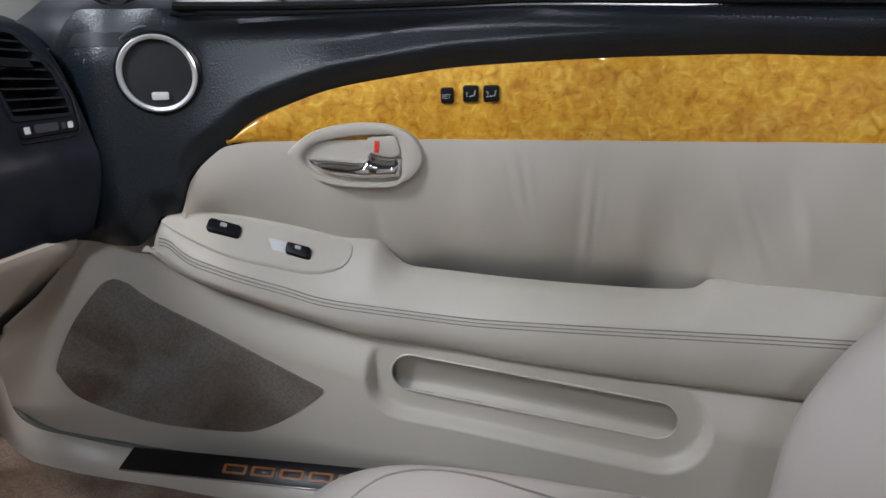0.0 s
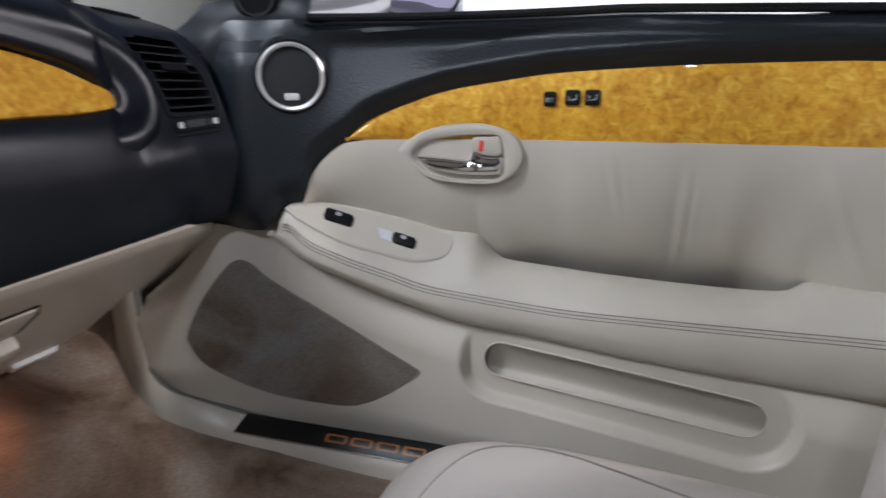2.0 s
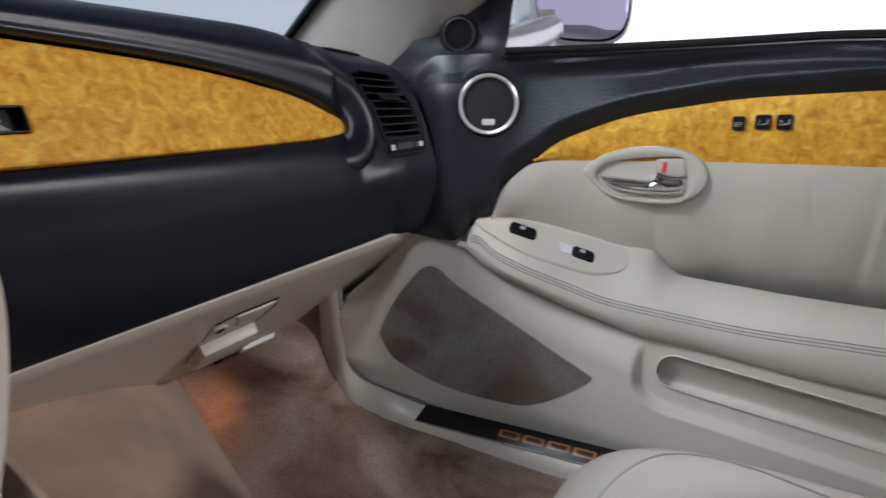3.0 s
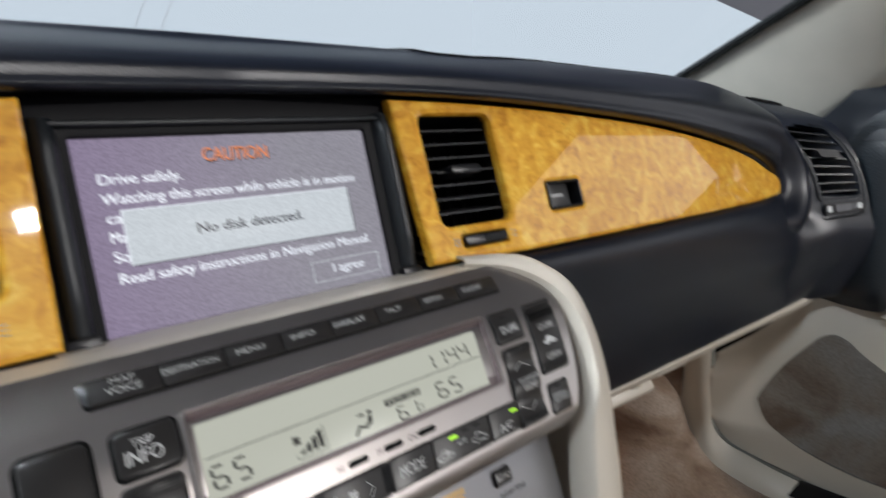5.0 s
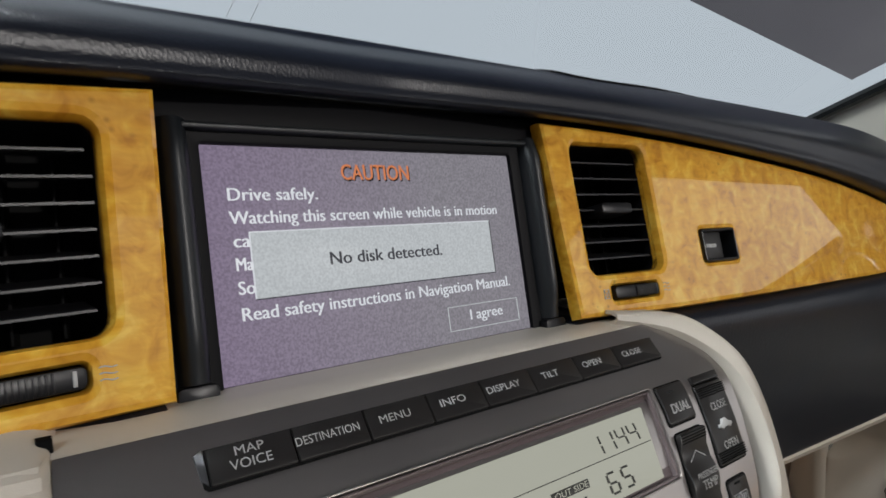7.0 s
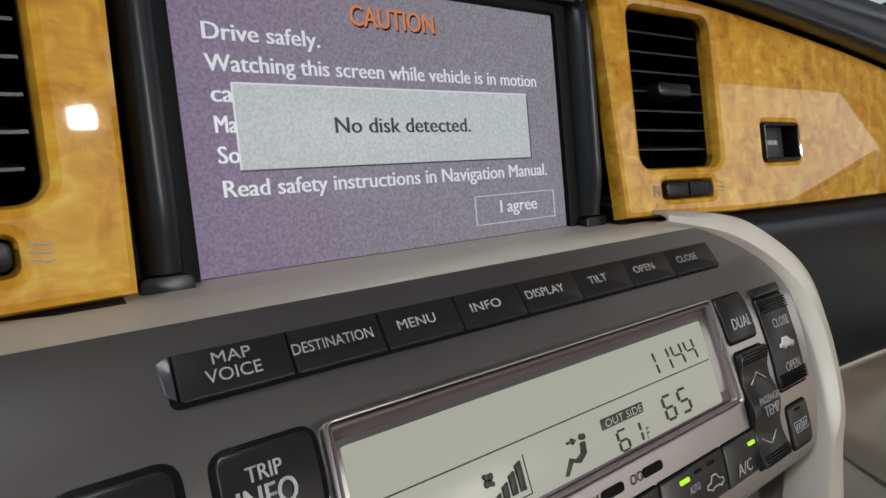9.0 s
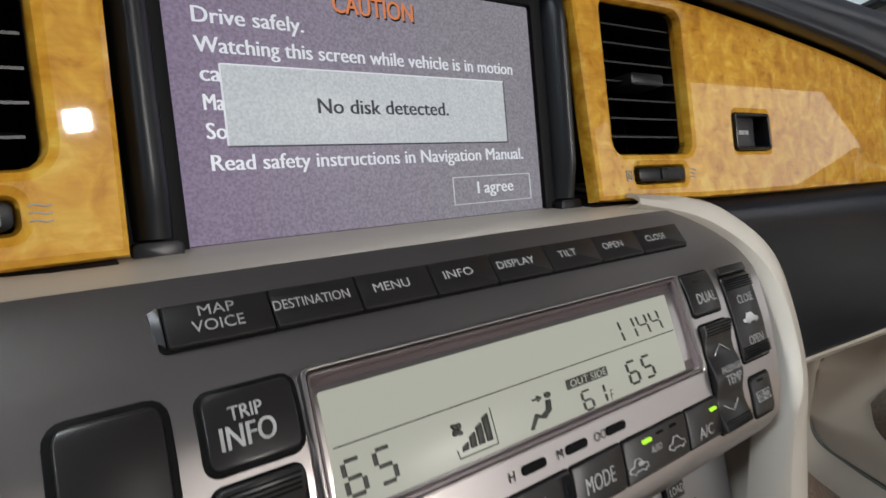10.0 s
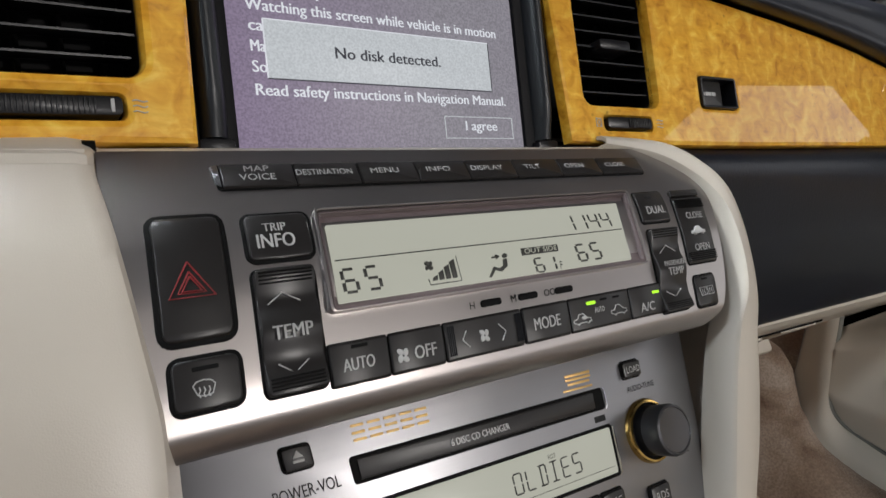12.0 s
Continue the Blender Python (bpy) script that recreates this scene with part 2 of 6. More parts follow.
FLOOR = material("studio_floor", (0.24, 0.24, 0.24), 0.5, vary=0.05, scale=2)


# ---- mesh tools ----
def thing(name, label, category, group="", kind=""):
    return tagged(new(name), label, category, group, kind)


def part(name, bm, mat, parent=None, label="", smooth=True, angle=40):
    bmesh.ops.recalc_face_normals(bm, faces=bm.faces[:])
    for f in bm.faces:
        f.smooth, f.material_index = smooth and not f.material_index, 0
    if smooth:
        for e in bm.edges:
            if len(e.link_faces) == 2 and e.calc_face_angle(0) > radians(angle):
                e.smooth = False
    me = bpy.data.meshes.new(name)
    bm.to_mesh(me)
    bm.free()
    me.materials.append(mat)
    ob = new(name, me)
    if parent:
        ob.parent = parent
    if label:
        tagged(ob, label)
    return ob


def curve(pts, n=8, closed=False):
    """Catmull-Rom samples through pts (tuples of any length)."""
    p = [np.array(q, float) for q in pts]
    out = []
    m = len(p)
    for i in range(m if closed else m - 1):
        a, b, c, d = [(p[(i + k) % m] if closed else p[min(max(i + k, 0), m - 1)]) for k in (-1, 0, 1, 2)]
        for j in range(n):
            t = j / n
            out.append(0.5 * (2 * b + (c - a) * t + (2 * a - 5 * b + 4 * c - d) * t * t + (3 * b - a - 3 * c + d) * t ** 3))
    if not closed:
        out.append(p[-1])
    return [tuple(q) for q in out]


def level(pts):
    """A function of one coordinate through pts, smoothed."""
    fine = sorted(curve(sorted(pts), 8))
    xs, ys = [q[0] for q in fine], [q[1] for q in fine]
    return lambda x: float(np.interp(x, xs, ys))


def steady(pts):
    """A function of one coordinate through pts that never overshoots them."""
    xs, ys = [p[0] for p in pts], [p[1] for p in pts]
    d = [(b - a) / (q - p) for p, q, a, b in zip(xs, xs[1:], ys, ys[1:])]
    m = [d[0]] + [0 if a * b <= 0 else 2 * a * b / (a + b) for a, b in zip(d, d[1:])] + [d[-1]]

    def f(x):
        i = min(len(xs) - 2, max(0, int(np.searchsorted(xs, x)) - 1))
        h = xs[i + 1] - xs[i]
        t = min(1, max(0, (x - xs[i]) / h))
        return (2 * t ** 3 - 3 * t * t + 1) * ys[i] + (t ** 3 - 2 * t * t + t) * h * m[i] + (3 * t * t - 2 * t ** 3) * ys[i + 1] + (t ** 3 - t * t) * h * m[i + 1]

    return f


def rrect(u0, u1, v0, v1, r=0.002, n=4, skew=None):
    pts = []
    r = min(r, (u1 - u0) / 2.01, (v1 - v0) / 2.01)
    for cu, cv, a0 in ((u1 - r, v1 - r, 0), (u0 + r, v1 - r, 90), (u0 + r, v0 + r, 180), (u1 - r, v0 + r, 270)):
        for k in range(n + 1):
            a = radians(a0 + 90 * k / n)
            pts.append((cu + r * math.cos(a), cv + r * math.sin(a)))
    return pts


def oval(cu, cv, ru, rv, n=40, p=2.0):
    pts = []
    for k in range(n):
        a = 2 * math.pi * k / n
        c, s = math.cos(a), math.sin(a)
        pts.append((cu + ru * math.copysign(abs(c) ** (2 / p), c), cv + rv * math.copysign(abs(s) ** (2 / p), s)))
    return pts


def shrink(pts, d):
    """The outline moved inwards by d."""
    m = len(pts)
    area2 = sum(pts[i][0] * pts[(i + 1) % m][1] - pts[(i + 1) % m][0] * pts[i][1] for i in range(m))
    sg = 1 if area2 > 0 else -1
    out = []
    for i in range(m):
        (ax, ay), (bx, by), (cx, cy) = pts[i - 1], pts[i], pts[(i + 1) % m]
        n1, n2 = Vector((-(by - ay), bx - ax)), Vector((-(cy - by), cx - bx))
        if n1.length < 1e-9: n1 = n2
        if n2.length < 1e-9: n2 = n1
        n = (n1.normalized() + n2.normalized())
        n = n.normalized() if n.length > 1e-6 else n1.normalized()
        out.append((bx + sg * n.x * d, by + sg * n.y * d))
    return out


def pad(bm, pts, fn, h0, h1, inset=0.0006, dome=0.0):
    """A raised piece with the outline pts on the surface fn(u, v, h), rounded at its upper edge."""
    rings = [(pts, h0), (pts, h1 - inset), (shrink(pts, inset * 0.3), h1 - inset * 0.3), (shrink(pts, inset), h1)]
    if dome:
        cu, cv = sum(p[0] for p in pts) / len(pts), sum(p[1] for p in pts) / len(pts)
        for q, k in ((.85, .45), (.6, .85), (.3, 1.0)):
            rings.append(([(cu + (u - cu) * q, cv + (v - cv) * q) for u, v in pts], h1 + dome * k))
    vs = [[bm.verts.new(fn(u, v, h)) for u, v in ring] for ring, h in rings]
    m = len(pts)
    for a, b in zip(vs, vs[1:]):
        for i in range(m):
            bm.faces.new((a[i], a[(i + 1) % m], b[(i + 1) % m], b[i]))
    bm.faces.new(vs[-1])
    bm.faces.new(list(reversed(vs[0])))
    return bm


def slab(bm, pts, fn, h0, h1, inset=0.0005, n=10, shape=None):
    """Like pad, for taller pieces: its face follows the curved surface."""
    vs = [p[1] for p in pts]
    lo, hi = min(vs), max(vs)

    def ends(v):
        xs = []
        for (a, b), (c, d) in zip(pts, pts[1:] + pts[:1]):
            if (b - v) * (d - v) <= 0 and b != d:
                xs.append(a + (c - a) * (v - b) / (d - b))
        return min(xs), max(xs)

    e = (hi - lo) * .001
    cut = [lo + e, *(lo + (hi - lo) * k for k in (.01, .03, .07)), *np.linspace(lo + (hi - lo) * .12, hi - (hi - lo) * .12, n), *(hi - (hi - lo) * k for k in (.07, .03, .01)), hi - e]
    rows = []
    for i, v in enumerate(cut):
        a, b = ends(v)
        d = min(inset, (b - a) / 3)
        top = h1 - (inset if i in (0, len(cut) - 1) else inset * .3 if i in (1, len(cut) - 2) else 0) + (shape((v - lo) / (hi - lo)) if shape else 0)
        rows.append([bm.verts.new(fn(u, v, h)) for u, h in ((a, h0), (a, top - inset), (a + d * .4, top - inset * .25), (a + d, top), ((a + b) / 2, top), (b - d, top), (b - d * .4, top - inset * .25), (b, top - inset), (b, h0))])
    for p, q in zip(rows, rows[1:]):
        for i in range(8):
            bm.faces.new((p[i], p[i + 1], q[i + 1], q[i]))
    bm.faces.new(rows[0])
    bm.faces.new(rows[-1])
    return bm


def plate(bm, outer, holes, fn, h0, h1, inset=0.001, flat=False):
    """A plate with openings: outlines in (u, v) on the surface fn(u, v, h); flat: its face is shaded flat."""
    top = []
    for k, loop in enumerate([outer] + holes):
        d = inset if k == 0 else -inset
        rings = [[bm.verts.new(fn(u, v, h)) for u, v in pts] for pts, h in
                 ((loop, h0), (loop, h1 - inset), (shrink(loop, d * 0.3), h1 - inset * 0.3), (shrink(loop, d), h1))]
        m = len(loop)
        for a, b in zip(rings, rings[1:]):
            for i in range(m):
                bm.faces.new((a[i], a[(i + 1) % m], b[(i + 1) % m], b[i]))
        top += [bm.edges.get((rings[-1][i], rings[-1][(i + 1) % m])) for i in range(m)]
    made = bmesh.ops.triangle_fill(bm, use_beauty=True, use_dissolve=False, edges=top)
    for f in made["geom"]:
        if flat and isinstance(f, bmesh.types.BMFace):
            f.material_index = 1
    return bm


def grid(rows, thick=0.0):
    """A surface through rows of points, with a thickness."""
    bm = bmesh.new()
    vs = [[bm.verts.new(p) for p in r] for r in rows]
    for a, b in zip(vs, vs[1:]):
        for i in range(len(a) - 1):
            bm.faces.new((a[i], a[i + 1], b[i + 1], b[i]))
    if thick:
        bmesh.ops.recalc_face_normals(bm, faces=bm.faces[:])
        bm.normal_update()
        eye = Vector((0.0, 0.40, 1.2))
        if sum((f.normal.dot(eye - f.calc_center_median()) * f.calc_area() for f in bm.faces)) < 0:
            bmesh.ops.reverse_faces(bm, faces=bm.faces[:])
            bm.normal_update()
        back = {v: bm.verts.new(v.co - v.normal * thick) for r in vs for v in r}
        for a, b in zip(vs, vs[1:]):
            for i in range(len(a) - 1):
                bm.faces.new((back[a[i + 1]], back[a[i]], back[b[i]], back[b[i + 1]]))
        rim = vs[0] + [r[-1] for r in vs[1:]] + vs[-1][-2::-1] + [r[0] for r in vs[-2:0:-1]]
        for p, q in zip(rim, rim[1:] + rim[:1]):
            bm.faces.new((p, q, back[q], back[p]))
    return bm


def patch(fn, us, low, high, h, n=14, edge=.002):
    """A piece laid on the surface fn between two outlines over u, sunk at its rim."""
    rows = []
    for u in us:
        a, b = low(u), high(u)
        rows.append([fn(u, a + (b - a) * t, h if 0 < t < 1 else h - edge) for t in (0, .03, *np.linspace(.08, .92, n), .97, 1)])
    return grid(rows, .002)


def tube(bm, pts, r, n=8, closed=False):
    """A round bar along pts; r may be a list."""
    pts = [Vector(p) for p in pts]
    m = len(pts)
    rings = []
    for i, p in enumerate(pts):
        d = (pts[(i + 1) % m if closed else min(i + 1, m - 1)] - pts[i - 1 if closed or i else 0]).normalized()
        a = d.orthogonal() if i == 0 else (a - d * a.dot(d))
        a.normalize()
        b = d.cross(a)
        rad = r[i] if isinstance(r, (list, tuple)) else r
        rings.append([bm.verts.new(p + rad * (math.cos(2 * math.pi * k / n) * a + math.sin(2 * math.pi * k / n) * b)) for k in range(n)])
    for i in range(m if closed else m - 1):
        s, t = rings[i], rings[(i + 1) % m]
        for k in range(n):
            bm.faces.new((s[k], s[(k + 1) % n], t[(k + 1) % n], t[k]))
    if not closed:
        bm.faces.new(rings[0])
        bm.faces.new(rings[-1])
    return bm


def lathe(bm, origin, axis, prof, n=40):
    """A turned piece: prof holds (radius, height) along axis from origin."""
    q = Vector(axis).to_track_quat("Z", "Y")
    rings = []
    for r, h in prof:
        rings.append([bm.verts.new(Vector(origin) + q @ Vector((r * math.cos(2 * math.pi * k / n), r * math.sin(2 * math.pi * k / n), h))) for k in range(n)])
    for s, t in zip(rings, rings[1:]):
        for k in range(n):
            bm.faces.new((s[k], s[(k + 1) % n], t[(k + 1) % n], t[k]))
    bm.faces.new(rings[0])
    bm.faces.new(rings[-1])
    return bm


def block(bm, fn, u0, u1, v0, v1, h0, h1, r=0.001, inset=0.0005):
    return pad(bm, rrect(u0, u1, v0, v1, r), fn, h0, h1, inset)


def text(words, fn, u, v, size, mat, parent, h=0.0004, align="CENTER", squeeze=1.0, width=0.0, name="lettering", turn=0.0, bold=0.0, shear=0.0, twice=0.0):
    """Words on the surface fn; size is the height of a capital, v the baseline."""
    cu = bpy.data.curves.new(name, "FONT")
    cu.body, cu.align_x, cu.size, cu.fill_mode, cu.resolution_u = words, align, 1.0, "FRONT", 3
    cu.offset = 0.0 if "M" in words else bold
    cu.space_line = 0.8
    ob = bpy.data.objects.new(name, cu)
    scene.collection.objects.link(ob)
    me = bpy.data.meshes.new_from_object(ob.evaluated_get(bpy.context.evaluated_depsgraph_get()))
    bpy.data.objects.remove(ob)
    k = size / 0.69
    c, s = math.cos(radians(turn)), math.sin(radians(turn))
    if width:
        xs = [w.co.x for w in me.vertices]
        squeeze = width / ((max(xs) - min(xs)) * k)
    for w in me.vertices:
        x, y = w.co.x * k * squeeze + shear * w.co.y * k, w.co.y * k
        w.co = fn(u + x * c - y * s, v + x * s + y * c, h)
    if twice:
        both = bmesh.new()
        both.from_mesh(me)
        for w in me.vertices:
            w.co = w.co + twice * (fn(u + 1, v, h) - fn(u, v, h)).normalized()
        both.from_mesh(me)
        both.to_mesh(me)
        both.free()
    me.materials.clear()
    me.materials.append(mat)
    ob = new(name, me)
    ob.parent = parent
    return ob


# ---- studio hall ----
def studio():
    bm = bmesh.new()
    bmesh.ops.create_grid(bm, x_segments=8, y_segments=8, size=40)
    tagged(part("ground", bm, FLOOR), "smooth grey studio floor", "floor", kind="structure")


studio()


def hall_shell():
    """Four white studio walls that give off light themselves, under a dark grey ceiling."""
    for name, label, mat, line in (("backdrop", "pale grey-white studio wall that glows itself", GLOW_WALL, ((7, 2.9), (7, 8), (-7, 8))), ("backdrop", "white studio wall beside the car, glowing brightly itself", GLOW_WALL_RIGHT, ((7, -7), (7, 2.9))),
                                   ("backdrop", "pale wall behind the car, glowing itself as fill light", GLOW_WALL_REAR, ((-7, -7), (7, -7))), ("backdrop", "pale wall on the driver's side, glowing itself as fill light", GLOW_WALL_LEFT, ((-7, 8), (-7, -7)))):
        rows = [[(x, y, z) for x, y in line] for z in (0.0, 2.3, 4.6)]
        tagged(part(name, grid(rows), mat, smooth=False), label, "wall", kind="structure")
    tagged(part("hall_ceiling", grid([[(-7.2, -7.2, 4.6), (7.2, -7.2, 4.6)], [(-7.2, 8.2, 4.6), (7.2, 8.2, 4.6)]]), CEILING), "dark grey hall ceiling", "ceiling", kind="structure")


hall_shell()


# ---- dashboard ----
def smooth(a, b, x):
    t = min(1, max(0, (x - a) / (b - a)))
    return t * t * (3 - 2 * t)


wood_top = level([(0, .8825), (.095, .882), (.17, .879), (.255, .872), (.359, .860), (.44, .845), (.51, .825), (.552, .800), (.58, .792), (.66, .79)])
wood_low = level([(0, .782), (.10, .782), (.182, .7805), (.32, .7815), (.46, .7845), (.52, .7865), (.552, .797), (.58, .792), (.66, .79)])
ridge = level([(0, .921), (.34, .917), (.61, .908), (.70, .90)])


def wood_y(x, z):
    if x < 0:
        return 1.0065 + .295 * (z - .832) + .09 * (x + .1)
    return .988 + .37 * (z - .782) - .09 * (x - .1)


def fascia(sign):
    n = Vector((-.084 * sign, -.933, .345)).normalized()
    return lambda u, v, h: Vector((u, wood_y(u, v), v)) + n * h


def dash_profile(x):
    a = abs(x)
    k = min(1, max(0, (.562 - a) / .03))
    kr = min(1, max(0, (.549 - a) / .02))
    end = float(np.interp(a, [.552, .58, .60, .615, .624, .628], [0, -.016, -.031, -.042, -.042, -.022]))
    z0, zb, zr = wood_top(a), wood_low(a), ridge(a)
    y0, yb = wood_y(a, z0) + end, wood_y(a, zb) + end
    top = zr - float(np.interp(a, [.53, .62], [0, .045]))
    zl = .6305 + .098 * (a - .25)
    yl = .985 - .17 * (a - .25) if a > .1 else 1.01
    lift = top - z0
    q3 = (y0 + .040 * k + (1 - k) * (.37 * lift * .9 + .006), z0 + lift * (.86 + .06 * (1 - k)))
    q4 = (y0 - .005 * k + (1 - k) * .37 * lift * .55, z0 + lift * (.55 + .03 * (1 - k)))
    q5 = (y0 - .0135 * k + (1 - k) * .37 * lift * .25, z0 + lift * .26)
    sec = [(1.42 - .3 * a * a, .875), (1.25, zr - .002), (1.10, zr + (top - zr) * .25), q3, q4, q5,
            (y0 - .009 * k, z0 + .003), (y0 + .045 * kr, z0 - .003 * k), (yb + .045 * kr, zb + .003 * k),
            (yb - .006 * k, zb - .004), ((yb + yl) / 2 - .018, .735), ((yb + yl) / 2 - .014, .69), (yl - .002, zl + .006), (yl + .004, zl)]
    w, w2 = smooth(.551, .582, a), smooth(.46, .61, a)
    if w2:
        g = .63 - a
        tail = [(y + .8 * g, z) for y, z in DASH_END]
        rim = [(1.42 - .3 * a * a, .875), (1.25, .895), (1.10, .897 + .08 * g), (1.02 + .3 * g, .886 + .16 * g)] + [(y, z + .17 * g * smooth(.79, .86, z)) for y, z in tail]
        rim[-2:] = [(rim[-2][0], zl + .010), (rim[-1][0], zl)]
        rim[10:] = [(min(p[0], q[0]), p[1]) for p, q in zip(rim[10:], sec[10:])]
        ks = [w2 if i < 4 or i > 9 else w for i in range(14)]
        sec = [((1 - k) * p[0] + k * q[0], (1 - k) * p[1] + k * q[1]) for k, p, q in zip(ks, sec, rim)]
    return sec


DASH_END = [(.952, .868), (.928, .8545), (.908, .828), (.9015, .8135), (.895, .799), (.885, .767), (.879, .741), (.885, .711), (.899, .677), (.906, .668)]
end_y = level([(z, y) for y, z in DASH_END])


VENT = ((.577, .860), (.6155, .8535), (.6225, .785), (.589, .782))


def vent_xz(u, v):
    """A place on the end vent's face: u across, v up, as (x, z)."""
    c = [Vector(p) for p in VENT]
    p = c[3].lerp(c[2], u).lerp(c[0].lerp(c[1], u), v)
    return p.x + .0035 * (4 * v * (1 - v)), p.y


def inside_vent(x, z):
    if not .786 < z < .856:
        return False
    v = (z - .7835) / .0735
    return vent_xz(0, v)[0] + .002 < x < vent_xz(1, v)[0] - .0015


def dashboard():
    d = thing("dashboard", "black soft-touch dashboard with rolled upper pad", "dashboard")
    xs = [*np.linspace(.10, .50, 41), *np.arange(.504, .6265, .004), .628, .630]
    rows = []
    for x in xs:
        col = []
        for y, z in curve(dash_profile(x), 10):
            col.append((x, y + (.035 if inside_vent(x, z) and y < .99 else 0), z))
        rows.append(col)
    last = rows[-1]
    rows.append([(x + .003, y + .004, z - .001) for x, y, z in last])
    rows.append([(x + .004, y + .03, z - .004) for x, y, z in last])
    rows.append([(x + .002, y + .12, z - .01) for x, y, z in last])
    part("passenger_pad", grid(rows, .004), BLACK, d)
    # middle and driver's part of the pad
    for lo, hi, nm in ((-.10, .10, "screen_hood"), (-.46, -.10, "driver_pad")):
        rows = []
        for x in np.linspace(lo, hi, 24):
            p = curve(dash_profile(x), 6)
            if nm == "screen_hood":
                p = p[:7 * 6 + 1]
            rows.append([(x, y, z) for y, z in p])
        part(nm, grid(rows, .004), BLACK, d)
    # lower cover of the glove box, sloping forwards, its outer end rounded
    deep = level([(.16, .19), (.40, .195), (.50, .198), (.56, .190), (.60, .184), (.635, .174), (.651, .155), (.654, .13), (.655, .11)])
    head = level([(.16, 0), (.61, 0), (.632, .006), (.645, .028), (.655, .055)])
    rows = []
    for x in [*np.linspace(.165, .60, 40), *np.linspace(.606, .655, 16)]:
        zl, yl, b, a = .6305 + .098 * (x - .25), .985 - .17 * (x - .25), deep(x), head(x)
        sec = [(yl + a + .014, zl - .8 * a + .002), (yl + a + .006, zl - .8 * a - .0048), *((yl + a + (b - a) * k, zl - .8 * (a + (b - a) * k)) for k in (.3, .6, .93)), (yl + b + .004, zl - .80 * b + .006), (yl + b + .03, zl - .77 * b + .012)]
        rows.append([(x, y, z) for y, z in curve(sec, 5)])
    cover = part("glove_box_cover", grid(rows, .004), BEIGE_HARD, d, "beige lower glove box cover")
    n = Vector((-.06, -.62, -.78)).normalized()
    fn = lambda u, q, h: Vector((u, .985 - .17 * (u - .25) + q, .6305 + .098 * (u - .25) - .80 * q)) + n * (h + .0042)
    part("latch_recess", pad(bmesh.new(), [(.400, .0535), (.421, .0472), (.470, .0455), (.476, .0610), (.471, .0886), (.406, .0900)], fn, -.004, .0012, .0006), BEIGE_HARD, cover)
    # Dark bar and grey sheet paint the shade of the latch's hollow.
    part("recess_shade_line", tube(bmesh.new(), [fn(u, q, .0008) for u, q in ((.400, .0535), (.421, .0468), (.470, .0450), (.477, .0610), (.472, .0886))], .0011, 6), GAP, cover)
    part("latch_shade", pad(bmesh.new(), [(.404, .094), (.470, .088), (.484, .118), (.460, .134), (.413, .139)], fn, -.002, .0016, .0004), STITCH, cover)
    part("latch", pad(bmesh.new(), [(.4065, .0965), (.460, .0905), (.469, .0905), (.479, .1150), (.459, .1290), (.417, .1350), (.411, .1290)], fn, -.002, .016, .004), BEIGE_HARD, cover, "beige glove box latch")
    part("latch_plate", pad(bmesh.new(), [(.4235, .0500), (.4670, .0480), (.4690, .0800), (.4380, .0760)], fn, .0, .0032, .0010), BEIGE_HARD, cover)
    part("lock", lathe(bmesh.new(), fn(.4130, .0670, 0), n, [(.0085, 0), (.0082, .0030), (.0066, .0042), (.0055, .0034), (.001, .0034)], 24), BEIGE_HARD, cover, "small round lock")
    part("keyhole", pad(bmesh.new(), oval(.4130, .0670, .0042, .0050, 16), fn, .003, .0046, .0003), DARK, cover)
    part("footwell_lamp", pad(bmesh.new(), rrect(.507, .562, .1725, .1815, .002), fn, -.006, .006, .001), WHITE_TAG, cover, "white footwell lamp lens")
    part("screw", pad(bmesh.new(), oval(.480, .184, .005, .005, 14), fn, -.002, .004, .001), DARK, cover)
    return d


dash = dashboard()


def pad_top(x, y):
    """The height of the dashboard pad at (x, y)."""
    p = curve(dash_profile(x), 6)[:4 * 6]
    ys, zs = [q[0] for q in p][::-1], [q[1] for q in p][::-1]
    return float(np.interp(y, ys, zs))


def airbag_seam():
    bm = bmesh.new()
    run = curve([(.15, 1.20), (.155, 1.09), (.18, 1.062), (.24, 1.064), (.32, 1.076), (.40, 1.080), (.48, 1.068), (.55, 1.045), (.585, 1.03)], 8)
    tube(bm, [(x, y, pad_top(x, y) + .0002) for x, y in run], .0012, 6)
    part("airbag_seam", bm, GAP, dash)
    bm = bmesh.new()
    for x0, x1 in ((-.30, .20), (.24, .50)):
        pts = [(x, 1.215 - .12 * x * x, pad_top(x, 1.2) + .0005) for x in np.linspace(x0, x1, 16)]
        tube(bm, pts, .004, 6)
    part("defroster_lip", bm, PLASTIC, dash)
    bm = bmesh.new()
    lathe(bm, (.225, 1.17, pad_top(.225, 1.17) - .002), (0, 0, 1), [(.020, 0), (.018, .004), (.012, .0065), (.002, .007)], 24)
    part("light_sensor", bm, PLASTIC, dash, "small black sun sensor")


airbag_seam()


